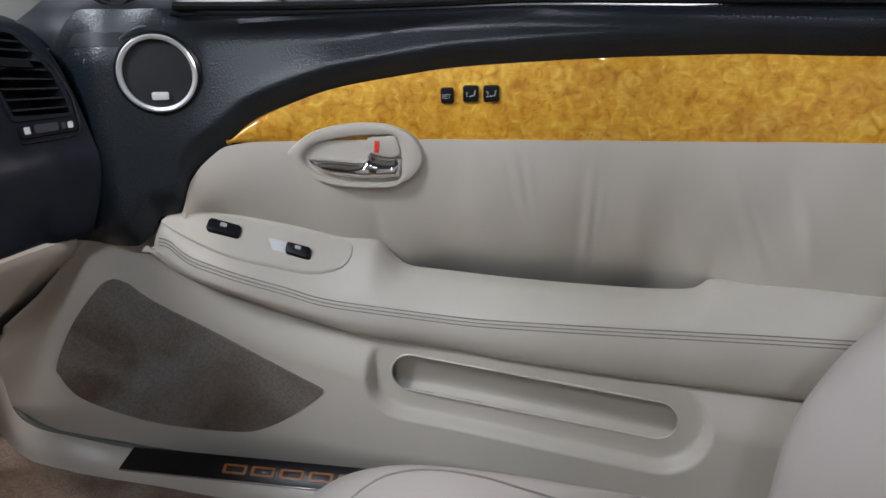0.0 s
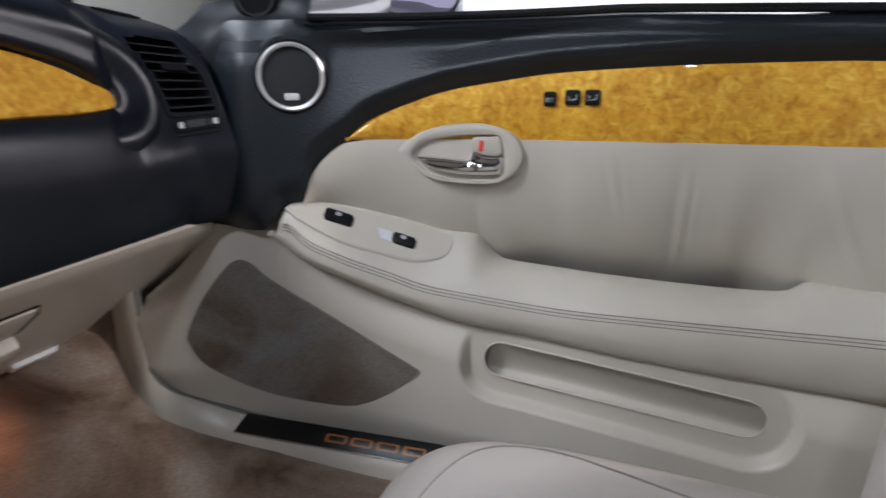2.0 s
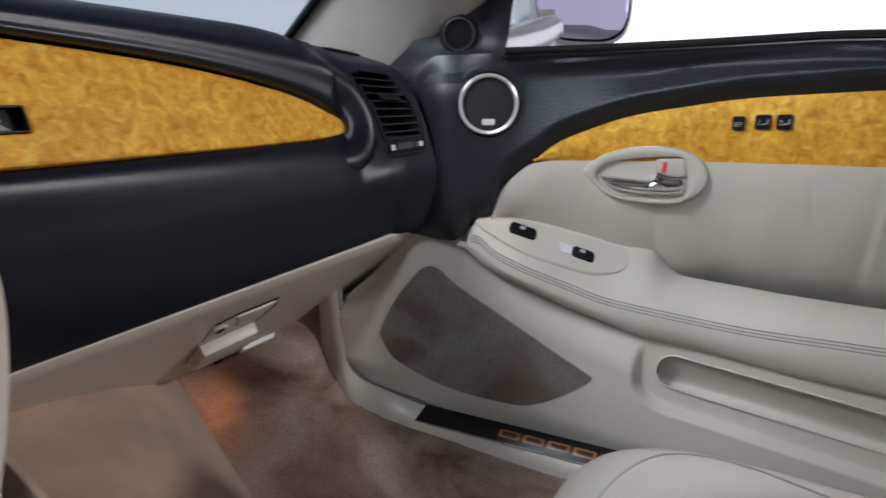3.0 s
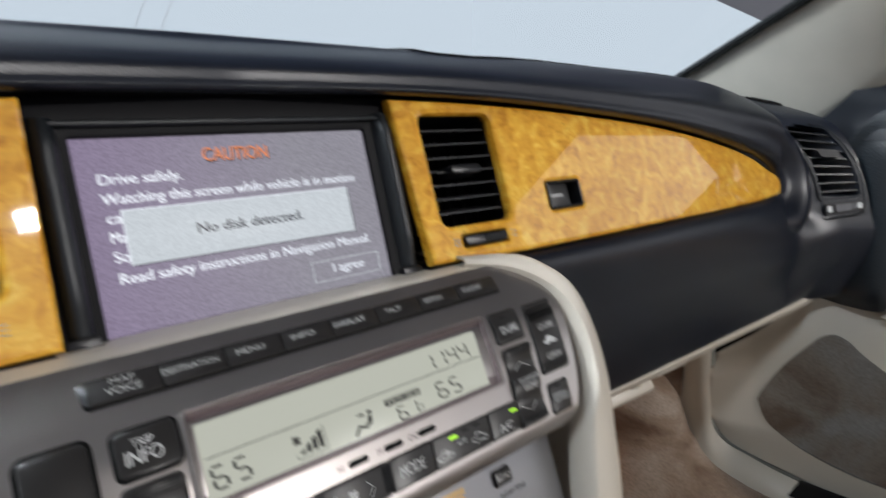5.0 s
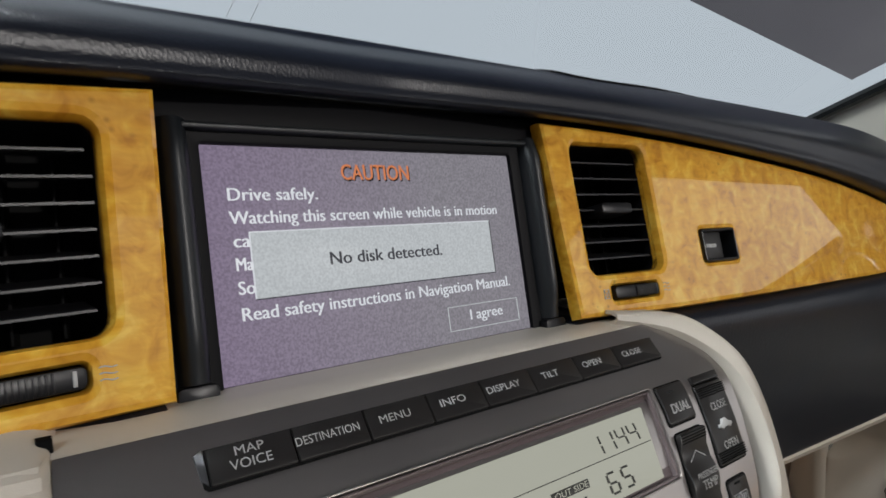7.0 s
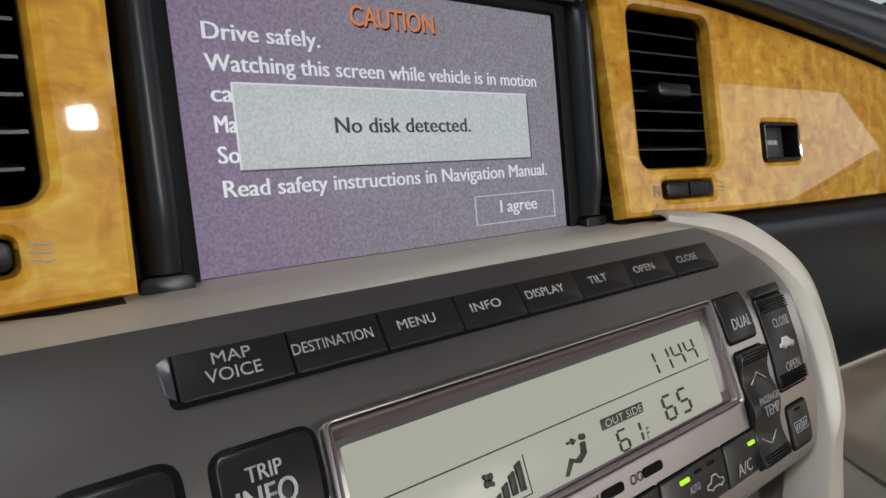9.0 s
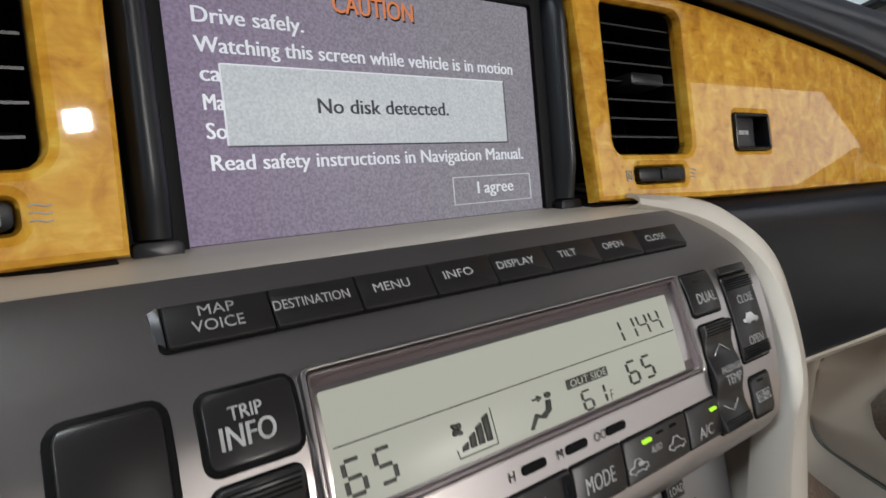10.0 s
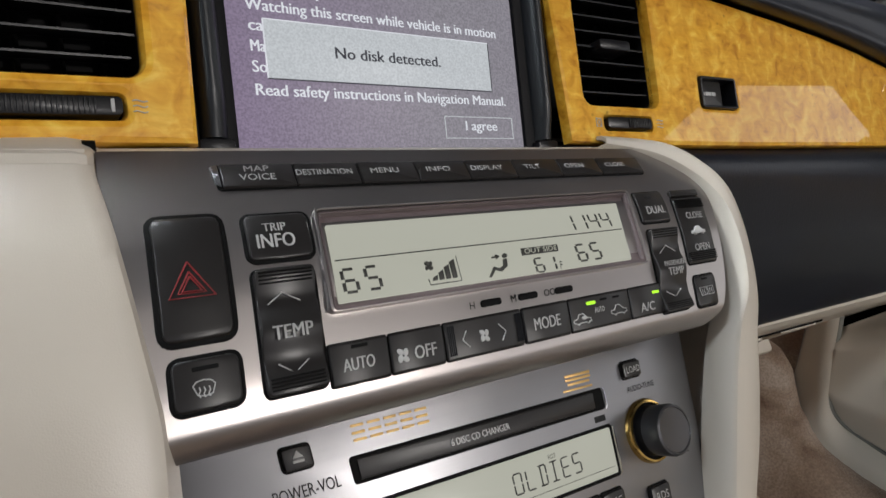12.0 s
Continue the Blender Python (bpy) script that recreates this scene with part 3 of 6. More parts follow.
def fascia_surround():
    """The black moulding that sweeps round the tip of the maple."""
    fn = fascia(1)
    run = [(x, wood_top(x)) for x in np.linspace(.42, .53, 24)] + [(.544, .8115), (.5490, .8055), (.5512, .7990), (.5500, .7930), (.5455, .7888), (.538, .7868)] + [(x, wood_low(x)) for x in np.linspace(.525, .45, 14)]
    run = curve(run, 3)
    for _ in range(20):
        run = [run[0]] + [tuple((np.array(a) + 2 * np.array(b) + np.array(c)) / 4) for a, b, c in zip(run, run[1:], run[2:])] + [run[-1]]
    rows = []
    for i, (u, v) in enumerate(run):
        d = (Vector(run[min(i + 1, len(run) - 1)]) - Vector(run[max(i - 1, 0)])).normalized()
        out = Vector((-d.y, d.x))
        t = i / (len(run) - 1)
        size = smooth(.05, .40, t) * smooth(.98, .56, t)
        prof = [(-.003, -.004), (-.001, .0045), (.002, .0055), (.006, .0050), (.011, .0065), (.017, .0115), (.022, .0155), (.027, .0172), (.032, .0165), (.038, .0120), (.043, .0030), (.046, -.010)]
        rows.append([fn(u + out.x * e * (.25 + .75 * size), v + out.y * e * (.25 + .75 * size), (h - .004) * size + .004 - .032 * (1 - size)) for e, h in [(1.25 * e, 1.1 * h) for e, h in curve(prof, 3)]])
    part("fascia_surround", grid(rows), BLACK, dash, "black moulding round the tip of the maple fascia")


fascia_surround()


def wood_outline(sign):
    top = [(x, wood_top(x)) for x in (.095, .15, .20, .25, .30, .35, .40, .44, .48, .51, .535)]
    tip = [(.544, .8115), (.5490, .8055), (.5512, .7990), (.5500, .7930), (.5455, .7888), (.538, .7868)]
    low = [(x, wood_low(x) - (.001 if x > .4 else 0)) for x in (.50, .42, .34, .26, .18, .13)] + [(.1005, .782)]
    pts = top + tip + low
    if sign < 0:
        pts = [(.095, .882), (.15, .880), (.20, .876), (.25, .87), (.25, .782), (.20, .7815), (.15, .7808), (.0965, .7800)]
    return [(sign * u, v) for u, v in pts]


def air_vent(fn, u0, u1, v0, v1, r, n, parent, lean=0.0):
    """A vent in an opening: duct, slats and a thumb tab."""
    v = part("air_vent", pad(bmesh.new(), rrect(u0 - .001, u1 + .001, v0 - .001, v1 + .001, r), fn, -.035, -.034), DARK, parent, "black slatted air vent")
    bm = bmesh.new()
    pts = rrect(u0, u1, v0, v1, r)
    a = [bm.verts.new(fn(u, w, -.0345)) for u, w in pts]
    b = [bm.verts.new(fn(u, w, -.001)) for u, w in pts]
    for i in range(len(pts)):
        bm.faces.new((a[i], a[(i + 1) % len(pts)], b[(i + 1) % len(pts)], b[i]))
    part("duct", bm, PLASTIC, v)
    step = (v1 - v0) / (n + 1)
    for k in range(n):
        w = v0 + step * (k + 1)
        c = 0.0012 if 0 < k < n - 1 else 0.003
        bm = bmesh.new()
        quad = [(-.003, -.0004), (-.003, .0004), (-.022, .0048), (-.022, .0038)]
        ends = [[bm.verts.new(fn(u, w + dv, h)) for h, dv in quad] for u in (u0 + c, u1 - c)]
        for i in range(4):
            bm.faces.new((ends[0][i], ends[0][(i + 1) % 4], ends[1][(i + 1) % 4], ends[1][i]))
        bm.faces.new(ends[0])
        bm.faces.new(ends[1])
        part("slat", bm, SLAT, v, smooth=False)
    for k in range(5):
        u = u0 + (u1 - u0) * (k + .6) / 5.2
        bm = bmesh.new()
        quad = [(-.0004, -.024), (.0004, -.024), (.0030, -.033), (.0022, -.033)]
        ends = [[bm.verts.new(fn(u + du, w, h)) for du, h in quad] for w in (v0 + .002, v1 - .002)]
        for i in range(4):
            bm.faces.new((ends[0][i], ends[0][(i + 1) % 4], ends[1][(i + 1) % 4], ends[1][i]))
        bm.faces.new(ends[0])
        bm.faces.new(ends[1])
        part("vane", bm, DARK, v, smooth=False)
    mu, mv = (u0 + u1) / 2, (v0 + v1) / 2
    part("tab", block(bmesh.new(), fn, mu - .012, mu + .012, mv - .003, mv + .003, -.012, .003, .002, .001), PLASTIC, v)
    return v


def vent_marks(fn, parent, u, v, closed, s=1.0):
    if closed:
        for a, b, c, d in ((-2, 2, 1.7, 2), (-2, 2, -2, -1.7), (-2, -1.7, -2, 2), (1.7, 2, -2, 2)):
            part("mark", block(bmesh.new(), fn, u + a * .001 * s, u + b * .001 * s, v + c * .0012 * s, v + d * .0012 * s, .004, .0044, .0001, .0001), PRINT, parent)
        for sg in (1, -1):
            bm = bmesh.new()
            tube(bm, [fn(u - .0017 * s, v - .002 * s * sg, .0043), fn(u + .0017 * s, v + .002 * s * sg, .0043)], .00018)
            part("mark", bm, PRINT, parent)
    else:
        for k in (-1, 0, 1):
            bm = bmesh.new()
            tube(bm, [fn(u + (-.0025 + .0005 * j) * s, v + (k * .0019 + .0003 * math.sin(j * .63)) * s, .0043) for j in range(11)], .00022)
            part("mark", bm, PRINT, parent)


VR = dict(u0=.1140, u1=.1728, v0=.8030, v1=.8722)


def wood_fascias():
    fn = fascia(1)
    t = thing("dashboard_wood_trim", "glossy golden birdseye maple fascia with vent", "wood trim")
    holes = [rrect(**VR, r=.006), rrect(.127, .1645, .7893, .7968, .002), rrect(.2112, .2448, .8045, .8235, .002)]
    part("fascia", plate(bmesh.new(), wood_outline(1), holes, fn, -.004, .004, .0030, True), WOOD, t)
    air_vent(fn, .1140, .1728, .8030, .8722, .006, 7, t)
    part("vent_slider", block(bmesh.new(), fn, .1283, .1632, .7898, .7962, -.003, .0045, .002), PLASTIC, t)
    ind = part("airbag_indicator", plate(bmesh.new(), rrect(.2108, .2452, .8042, .8238, .002), [rrect(.2126, .2434, .8060, .8220, .001)], fn, -.006, .0052, .0008), PLASTIC, t, "black airbag indicator window")
    part("window", block(bmesh.new(), fn, .2126, .2345, .8060, .8220, -.008, .0012, .0015), BUTTON, ind)
    part("cavity", block(bmesh.new(), fn, .2120, .2440, .8055, .8225, -.010, -.008, .001), DARK, ind)
    for k, (a, b) in enumerate(((.2136, .2178), (.2184, .2238), (.2243, .2282))):
        part("letter_bar", block(bmesh.new(), fn, a, b, .8128, .8150, .001, .0016, .0003, .0001), PRINT, ind)
    vent_marks(fn, t, .1213, .7928, True)
    vent_marks(fn, t, .1700, .7932, False)
    for k in range(12):
        part("slider_rib", block(bmesh.new(), fn, .1442 + .0014 * k, .1449 + .0014 * k, .7902, .7958, .004, .0055, .0002, .0002), PLASTIC, t)
    fl = fascia(-1)
    t2 = thing("dashboard_wood_trim", "glossy golden birdseye maple fascia beside screen", "wood trim")
    hl = [rrect(-.19, -.1135, .8045, .871, .006), rrect(-.19, -.1215, .7895, .7975, .002)]
    part("fascia", plate(bmesh.new(), wood_outline(-1), hl, fl, -.004, .004, .0032, True), WOOD, t2)
    air_vent(fl, -.19, -.1135, .8045, .871, .006, 7, t2)
    part("vent_slider", block(bmesh.new(), fl, -.189, -.1222, .7902, .7968, -.003, .0045, .002), PLASTIC, t2)
    part("slider_mark", block(bmesh.new(), fl, -.1262, -.1250, .7912, .7958, .004, .0052, .0002, .0002), PRINT, t2)
    for k in range(36):
        part("slider_rib", block(bmesh.new(), fl, -.1875 + .0016 * k, -.1868 + .0016 * k, .7908, .7962, .004, .0050, .0002, .0002), PLASTIC, t2)
    vent_marks(fl, t2, -.1165, .7935, False)


def side_vent():
    n = Vector((-.60, -.75, .277)).normalized()

    def fn(u, v, h):
        x, z = vent_xz(u, v)
        return Vector((x, end_y(z) + .8 * (.63 - x), z)) + n * (h + .001)

    t = thing("side_air_vent", "black slatted air vent at dashboard end", "air vent")
    out = [(u, v) for u, v in rrect(-.07, 1.07, -.045, 1.045, .08)]
    part("housing", plate(bmesh.new(), dense(out), [dense(rrect(0, 1, 0, 1, .04))], fn, -.006, .0012, .0), BLACK_SMOOTH, t)
    part("duct", pad(bmesh.new(), rrect(-.05, 1.05, -.02, 1.04, .06), fn, -.036, -.030, .0), DARK, t)
    for k in range(8):
        v = (k + .72) / 8.6
        bm = bmesh.new()
        ends = [[bm.verts.new(fn(u, v + dv, h)) for h, dv in ((-.001, -.010), (-.001, .010), (-.022, .06), (-.022, .040))] for u in (.015, .5, .985)]
        for p, q in zip(ends, ends[1:]):
            for i in range(4):
                bm.faces.new((p[i], p[(i + 1) % 4], q[(i + 1) % 4], q[i]))
        bm.faces.new(ends[0])
        bm.faces.new(ends[-1])
        part("slat", bm, SLAT, t, smooth=False)
    bm = bmesh.new()
    tube(bm, [tuple(fn(u, v, .0002)) for u, v in curve([(-.02, 1.10), (.45, 1.12), (.85, 1.11), (1.04, 1.03), (1.10, .85), (1.115, .50), (1.13, .05), (1.13, -.18), (1.06, -.275), (.80, -.29), (.40, -.285), (.02, -.28)], 6)], .0013, 8)
    part("rim", bm, GLOSS, t, "glossy black rim")
    part("tab", pad(bmesh.new(), rrect(.30, .78, .55, .64, .03), fn, -.012, .004, .0), PLASTIC, t)
    bar = part("slider_bar", pad(bmesh.new(), rrect(.03, 1.08, -.235, -.075, .05), fn, -.003, .0022, .0), PLASTIC, t, "black slider bar with white marks")
    part("slider", pad(bmesh.new(), rrect(.27, .72, -.205, -.105, .03), fn, .001, .0042, .0), KNOB, bar)
    for a, b, m in ((.09, .20, WHITE_TAG), (.78, .86, KNOB), (.90, 1.0, WHITE_TAG)):
        part("mark", pad(bmesh.new(), rrect(a, b, -.195, -.115, .01), fn, .001, .0030, .0), m, bar)
    # demister slot above the vent
    up = lambda u, v, h: Vector((.588 + .030 * u + .006 * v, 1.014 - .018 * u - .014 * v, pad_top(.588 + .030 * u + .006 * v, 1.014 - .018 * u - .014 * v) + h + .0012))
    dm = part("demister_slot", pad(bmesh.new(), dense(oval(.5, .5, .62, .38, 24, 2.6)), up, -.003, .0008, .0), GAP, dash, "small black demister outlet")
    for k in range(2):
        part("slat", pad(bmesh.new(), rrect(.08, .92, .36 + .24 * k, .42 + .24 * k, .02), up, .0005, .0018, .0), PLASTIC, dm)


def dense(pts, n=4):
    """The outline with extra points, to follow a curved face."""
    return [(a + (c - a) * k / n, b + (d - b) * k / n) for (a, b), (c, d) in zip(pts, pts[1:] + pts[:1]) for k in range(n)]


side_vent()


wood_fascias()

# ---- navigation screen ----
T18 = radians(18)


def screen_fn(u, v, h):
    return Vector((u, 1.0 + v * math.sin(T18) - h * math.cos(T18), .78 + v * math.cos(T18) + h * math.sin(T18)))


def navigation_screen():
    t = thing("navigation_screen", "lit grey navigation screen in black bezel", "screen")
    part("bezel", plate(bmesh.new(), rrect(-.097, .099, -.012, .1090, .004), [rrect(-.0785, .0785, -.0075, .089, .0015)], screen_fn, -.03, .002, .001), BEZEL, t)
    bm = bmesh.new()
    pad(bm, rrect(-.086, .088, .0932, .0958, .001), screen_fn, -.004, .0065, .001)
    part("upper_lip", bm, GLOSS, t)
    for c in (-.0885, .0905):
        bm = bmesh.new()
        rows = []
        for v in np.linspace(.0015, .097, 20):
            f = .75 + .25 * smooth(0, .02, v) * smooth(.098, .085, v)
            rows.append([screen_fn(c + .0062 * math.cos(a), v, -.002 + .0125 * f * math.sin(a)) for a in np.linspace(0, math.pi, 13)])
        part("side_bar", grid(rows, .001), GLOSS, t, "rounded glossy black side bar")
        part("bar_foot", block(bmesh.new(), screen_fn, c - .007, c + .007, -.006, .001, -.004, .007, .002), PLASTIC, t)
    d = part("display", block(bmesh.new(), screen_fn, -.0783, .0783, -.0070, .0888, -.006, 0, .001), SCREEN, t, "lit lilac-grey display")
    part("display_edge", block(bmesh.new(), screen_fn, -.0783, .0783, -.0072, -.0020, -.005, .0005, .0005, .0003), material("purple_edge", (.03, .012, .035), .3), d)
    p = part("popup", block(bmesh.new(), screen_fn, -.0628, .0592, .0288, .0547, 0, .0004, .0002, .0001), POPUP, d)
    for u0, u1, v0, v1 in ((-.0628, .0592, .0544, .0549), (-.0631, -.0626, .0288, .0547)):
        part("popup_light_edge", block(bmesh.new(), screen_fn, u0, u1, v0, v1, 0, .0006, .0001, .0001), SCREEN_TEXT, d)
    for u0, u1, v0, v1 in ((-.0628, .0595, .0283, .0288), (.0590, .0595, .0288, .0547)):
        part("popup_dark_edge", block(bmesh.new(), screen_fn, u0, u1, v0, v1, 0, .0006, .0001, .0001), SCREEN_DARK, d)
    say = lambda w, u0, u1, v, m=SCREEN_TEXT, size=.0050, h=.0006, bold=.008: text(w, screen_fn, u0, v, size, m, d, h, "LEFT", width=u1 - u0, twice=.00035)
    say("CAUTION", -.0206, .0141, .0748, PRINT_DARK, .0068, .0004, .02)
    say("CAUTION", -.0211, .0136, .0754, SCREEN_ORANGE, .0068, .0006, .012)
    say("Drive safely.", -.0704, -.0335, .0670)
    say("Watching this screen while vehicle is in motion", -.0701, .0651, .0579)
    say("ca", -.0697, -.0634, .0490)
    say("Ma", -.0697, -.0634, .0400)
    say("So", -.0697, -.0634, .0310)
    say("Read safety instructions in Navigation Manual.", -.0696, .0668, .0210)
    say("No disk detected.", -.0312, .0263, .0395, SCREEN_DARK, .0052, .0010)
    say("I agree", .0385, .0590, .0072, SCREEN_TEXT, .0050, .0008, 0)
    for u0, u1, v0, v1 in ((.0267, .0712, .0142, .01455), (.0267, .0712, .0030, .00335), (.0267, .02705, .0030, .0145), (.07085, .0712, .0030, .0145)):
        part("button_outline", block(bmesh.new(), screen_fn, u0, u1, v0, v1, 0, .0004, .0001, .0001), POPUP, d)


navigation_screen()

# ---- centre stack ----
PZ = [.60, .66, .70, .72, .745, .758, .768, .778, .80]
PY = [.834, .868, .891, .903, .921, .9325, .946, .962, .998]
_z = np.linspace(.66, .79, 261)
_y = np.array([q[0] for q in [(float(np.interp(z, PZ, PY)),) for z in _z]])
for _ in range(30):
    _y[1:-1] = (_y[:-2] + 2 * _y[1:-1] + _y[2:]) / 4
_s = np.concatenate([[0], np.cumsum(np.hypot(np.diff(_z), np.diff(_y)))])


def panel_fn(X, s, h):
    """The climate panel: X across, s up its curved face, h out of it."""
    x = X + (.14 + .8 * X) * (s - .126)
    y, z = float(np.interp(s, _s, _y)), float(np.interp(s, _s, _z))
    i = min(len(_s) - 3, max(2, int(np.searchsorted(_s, s))))
    t = Vector((0, _y[i + 2] - _y[i - 2], _z[i + 2] - _z[i - 2])).normalized()
    n = Vector((0, -t.z, t.y))
    return Vector((x, y, z)) + n * h


def climate_panel():
    t = thing("climate_panel", "silver climate control panel with dark buttons", "control panel")
    rows = []
    left, right = level([(.05, -.139), (.12, -.136), (.16, -.1345)]), level([(.05, .136), (.06, .150), (.08, .157), (.10, .159), (.12, .160), (.13, .157), (.14, .150), (.148, .142), (.153, .134), (.160, .132)])
    for s in [*np.linspace(.0525, .0612, 10), *np.linspace(.0630, .160, 48)]:
        a, b = left(s), right(s)
        h = -.0075 * max(0, (.0612 - s) / .0087) ** 2.2
        rows.append([panel_fn(X, s, h) for X in np.linspace(a, b, 40)])
    lip = [panel_fn(X, .0525, -.014) + Vector((0, .006, -.001)) for X in np.linspace(left(.0525), right(.0525), 40)]
    rows.insert(0, lip)
    part("panel", grid(rows, .003), SILVER, t)
    return t


climate = climate_panel()


def px(x, s):
    """The panel's own X for a true x at height s."""
    return (x - .14 * (s - .126)) / (1 + .8 * (s - .126))


def flat(x0, x1, s0, s1, r=.0015):
    m = (s0 + s1) / 2
    return rrect(px(x0, m), px(x1, m), s0, s1, r)


def control(name, x0, x1, s0, s1, label="", h=.0011, r=.0018, gap=.0009, dome=0.0, mat=None, shape=None):
    """A push button in a dark gap on the climate panel."""
    g = flat(x0 - gap, x1 + gap, s0 - gap, s1 + gap, r + gap)
    b = part(name, slab(bmesh.new(), flat(x0, x1, s0, s1, r), panel_fn, -.002, h, .0006, 26 if shape else 10, shape), mat or BUTTON, climate, label)
    part("gap", slab(bmesh.new(), g, panel_fn, -.003, .00035, .0002), GAP, b)
    return b


def say(words, b, x, s, size, width=0.0, mat=None, h=.0015, align="CENTER", bold=.0):
    return text(words, panel_fn, px(x - .0012, s), s - .0004, size, mat or PRINT, b, h, align, width=width, twice=size * .05)


def lines(b, runs, r=.0003, mat=None, h=.0014, name="symbol", fn=None):
    """Thin strokes on a control: each run is a list of (x, s)."""
    fn = fn or (lambda x, s, hh: panel_fn(px(x - .0012, s), s - .0004, hh))
    bm = bmesh.new()
    for run in runs:
        tube(bm, [fn(x, s, h) for x, s in run], r, 5)
    return part(name, bm, mat or PRINT, b)


def shapes(b, outs, mat=None, h=.0011, name="symbol", fn=None):
    fn = fn or (lambda x, s, hh: panel_fn(px(x - .0012, s), s - .0004, hh))
    bm = bmesh.new()
    for o in outs:
        pad(bm, o, fn, h - .0008, h + .0004, .0001)
    return part(name, bm, mat or PRINT, b)


def fan_blades(x, s, r):
    out = []
    for a in (.6, 2.17, 3.74, 5.31):
        c, q = math.cos(a + .5), math.sin(a + .5)
        out.append([(x + .9 * (r * .58 * math.cos(a) + r * (u * c - v * q)), s + r * .58 * math.sin(a) + r * (u * q + v * c)) for u, v in oval(0, 0, .50, .36, 12)])
    return out


def car_sign(x, s, w):
    """A small car seen from its side."""
    return [[(x - .5 * w, s - .06 * w), (x - .46 * w, s + .06 * w), (x - .24 * w, s + .09 * w), (x - .10 * w, s + .27 * w), (x + .14 * w, s + .27 * w), (x + .30 * w, s + .09 * w),
             (x + .5 * w, s + .05 * w), (x + .5 * w, s - .08 * w), (x + .38 * w, s - .09 * w), (x + .30 * w, s - .16 * w), (x + .2 * w, s - .09 * w), (x - .16 * w, s - .09 * w),
             (x - .26 * w, s - .16 * w), (x - .35 * w, s - .09 * w), (x - .5 * w, s - .06 * w)]]


SEGMENTS = {"0": "abcdef", "1": "bc", "4": "fgbc", "5": "afgcd", "6": "afgedc", "O": "abcdef", "L": "fed", "D": "abcdi", "I": "adm", "E": "afged", "S": "afgcd"}


def digits(words, b, x, s, w, hgt, fn, lift, gap=.35, ink=None, bold=1.0):
    """Seven-segment figures, each w wide and hgt high."""
    for k, ch in enumerate(words):
        x0 = x + k * w * (1 + gap)
        e, t = w * .13 * bold, hgt * .07 * bold
        m = s + hgt / 2
        geo = {"a": (x0 + e, x0 + w - e, s + hgt - t, s + hgt), "g": (x0 + e, x0 + w - e, m - t / 2, m + t / 2), "d": (x0 + e, x0 + w - e, s, s + t),
               "f": (x0, x0 + e, m + t * .6, s + hgt - t), "b": (x0 + w - e, x0 + w, m + t * .6, s + hgt - t), "e": (x0, x0 + e, s + t, m - t * .6), "c": (x0 + w - e, x0 + w, s + t, m - t * .6), "i": (x0 + w * .25, x0 + w * .25 + e, s + t, s + hgt - t), "m": (x0 + w / 2 - e / 2, x0 + w / 2 + e / 2, s + t, s + hgt - t)}
        for q in SEGMENTS.get(ch, ""):
            u0, u1, v0, v1 = geo[q]
            part("segment", pad(bmesh.new(), [(u0, v0), (u1, v0), (u1, v1), (u0, v1)], fn, lift, lift + .0003, .00005), ink or LCD_INK, b)


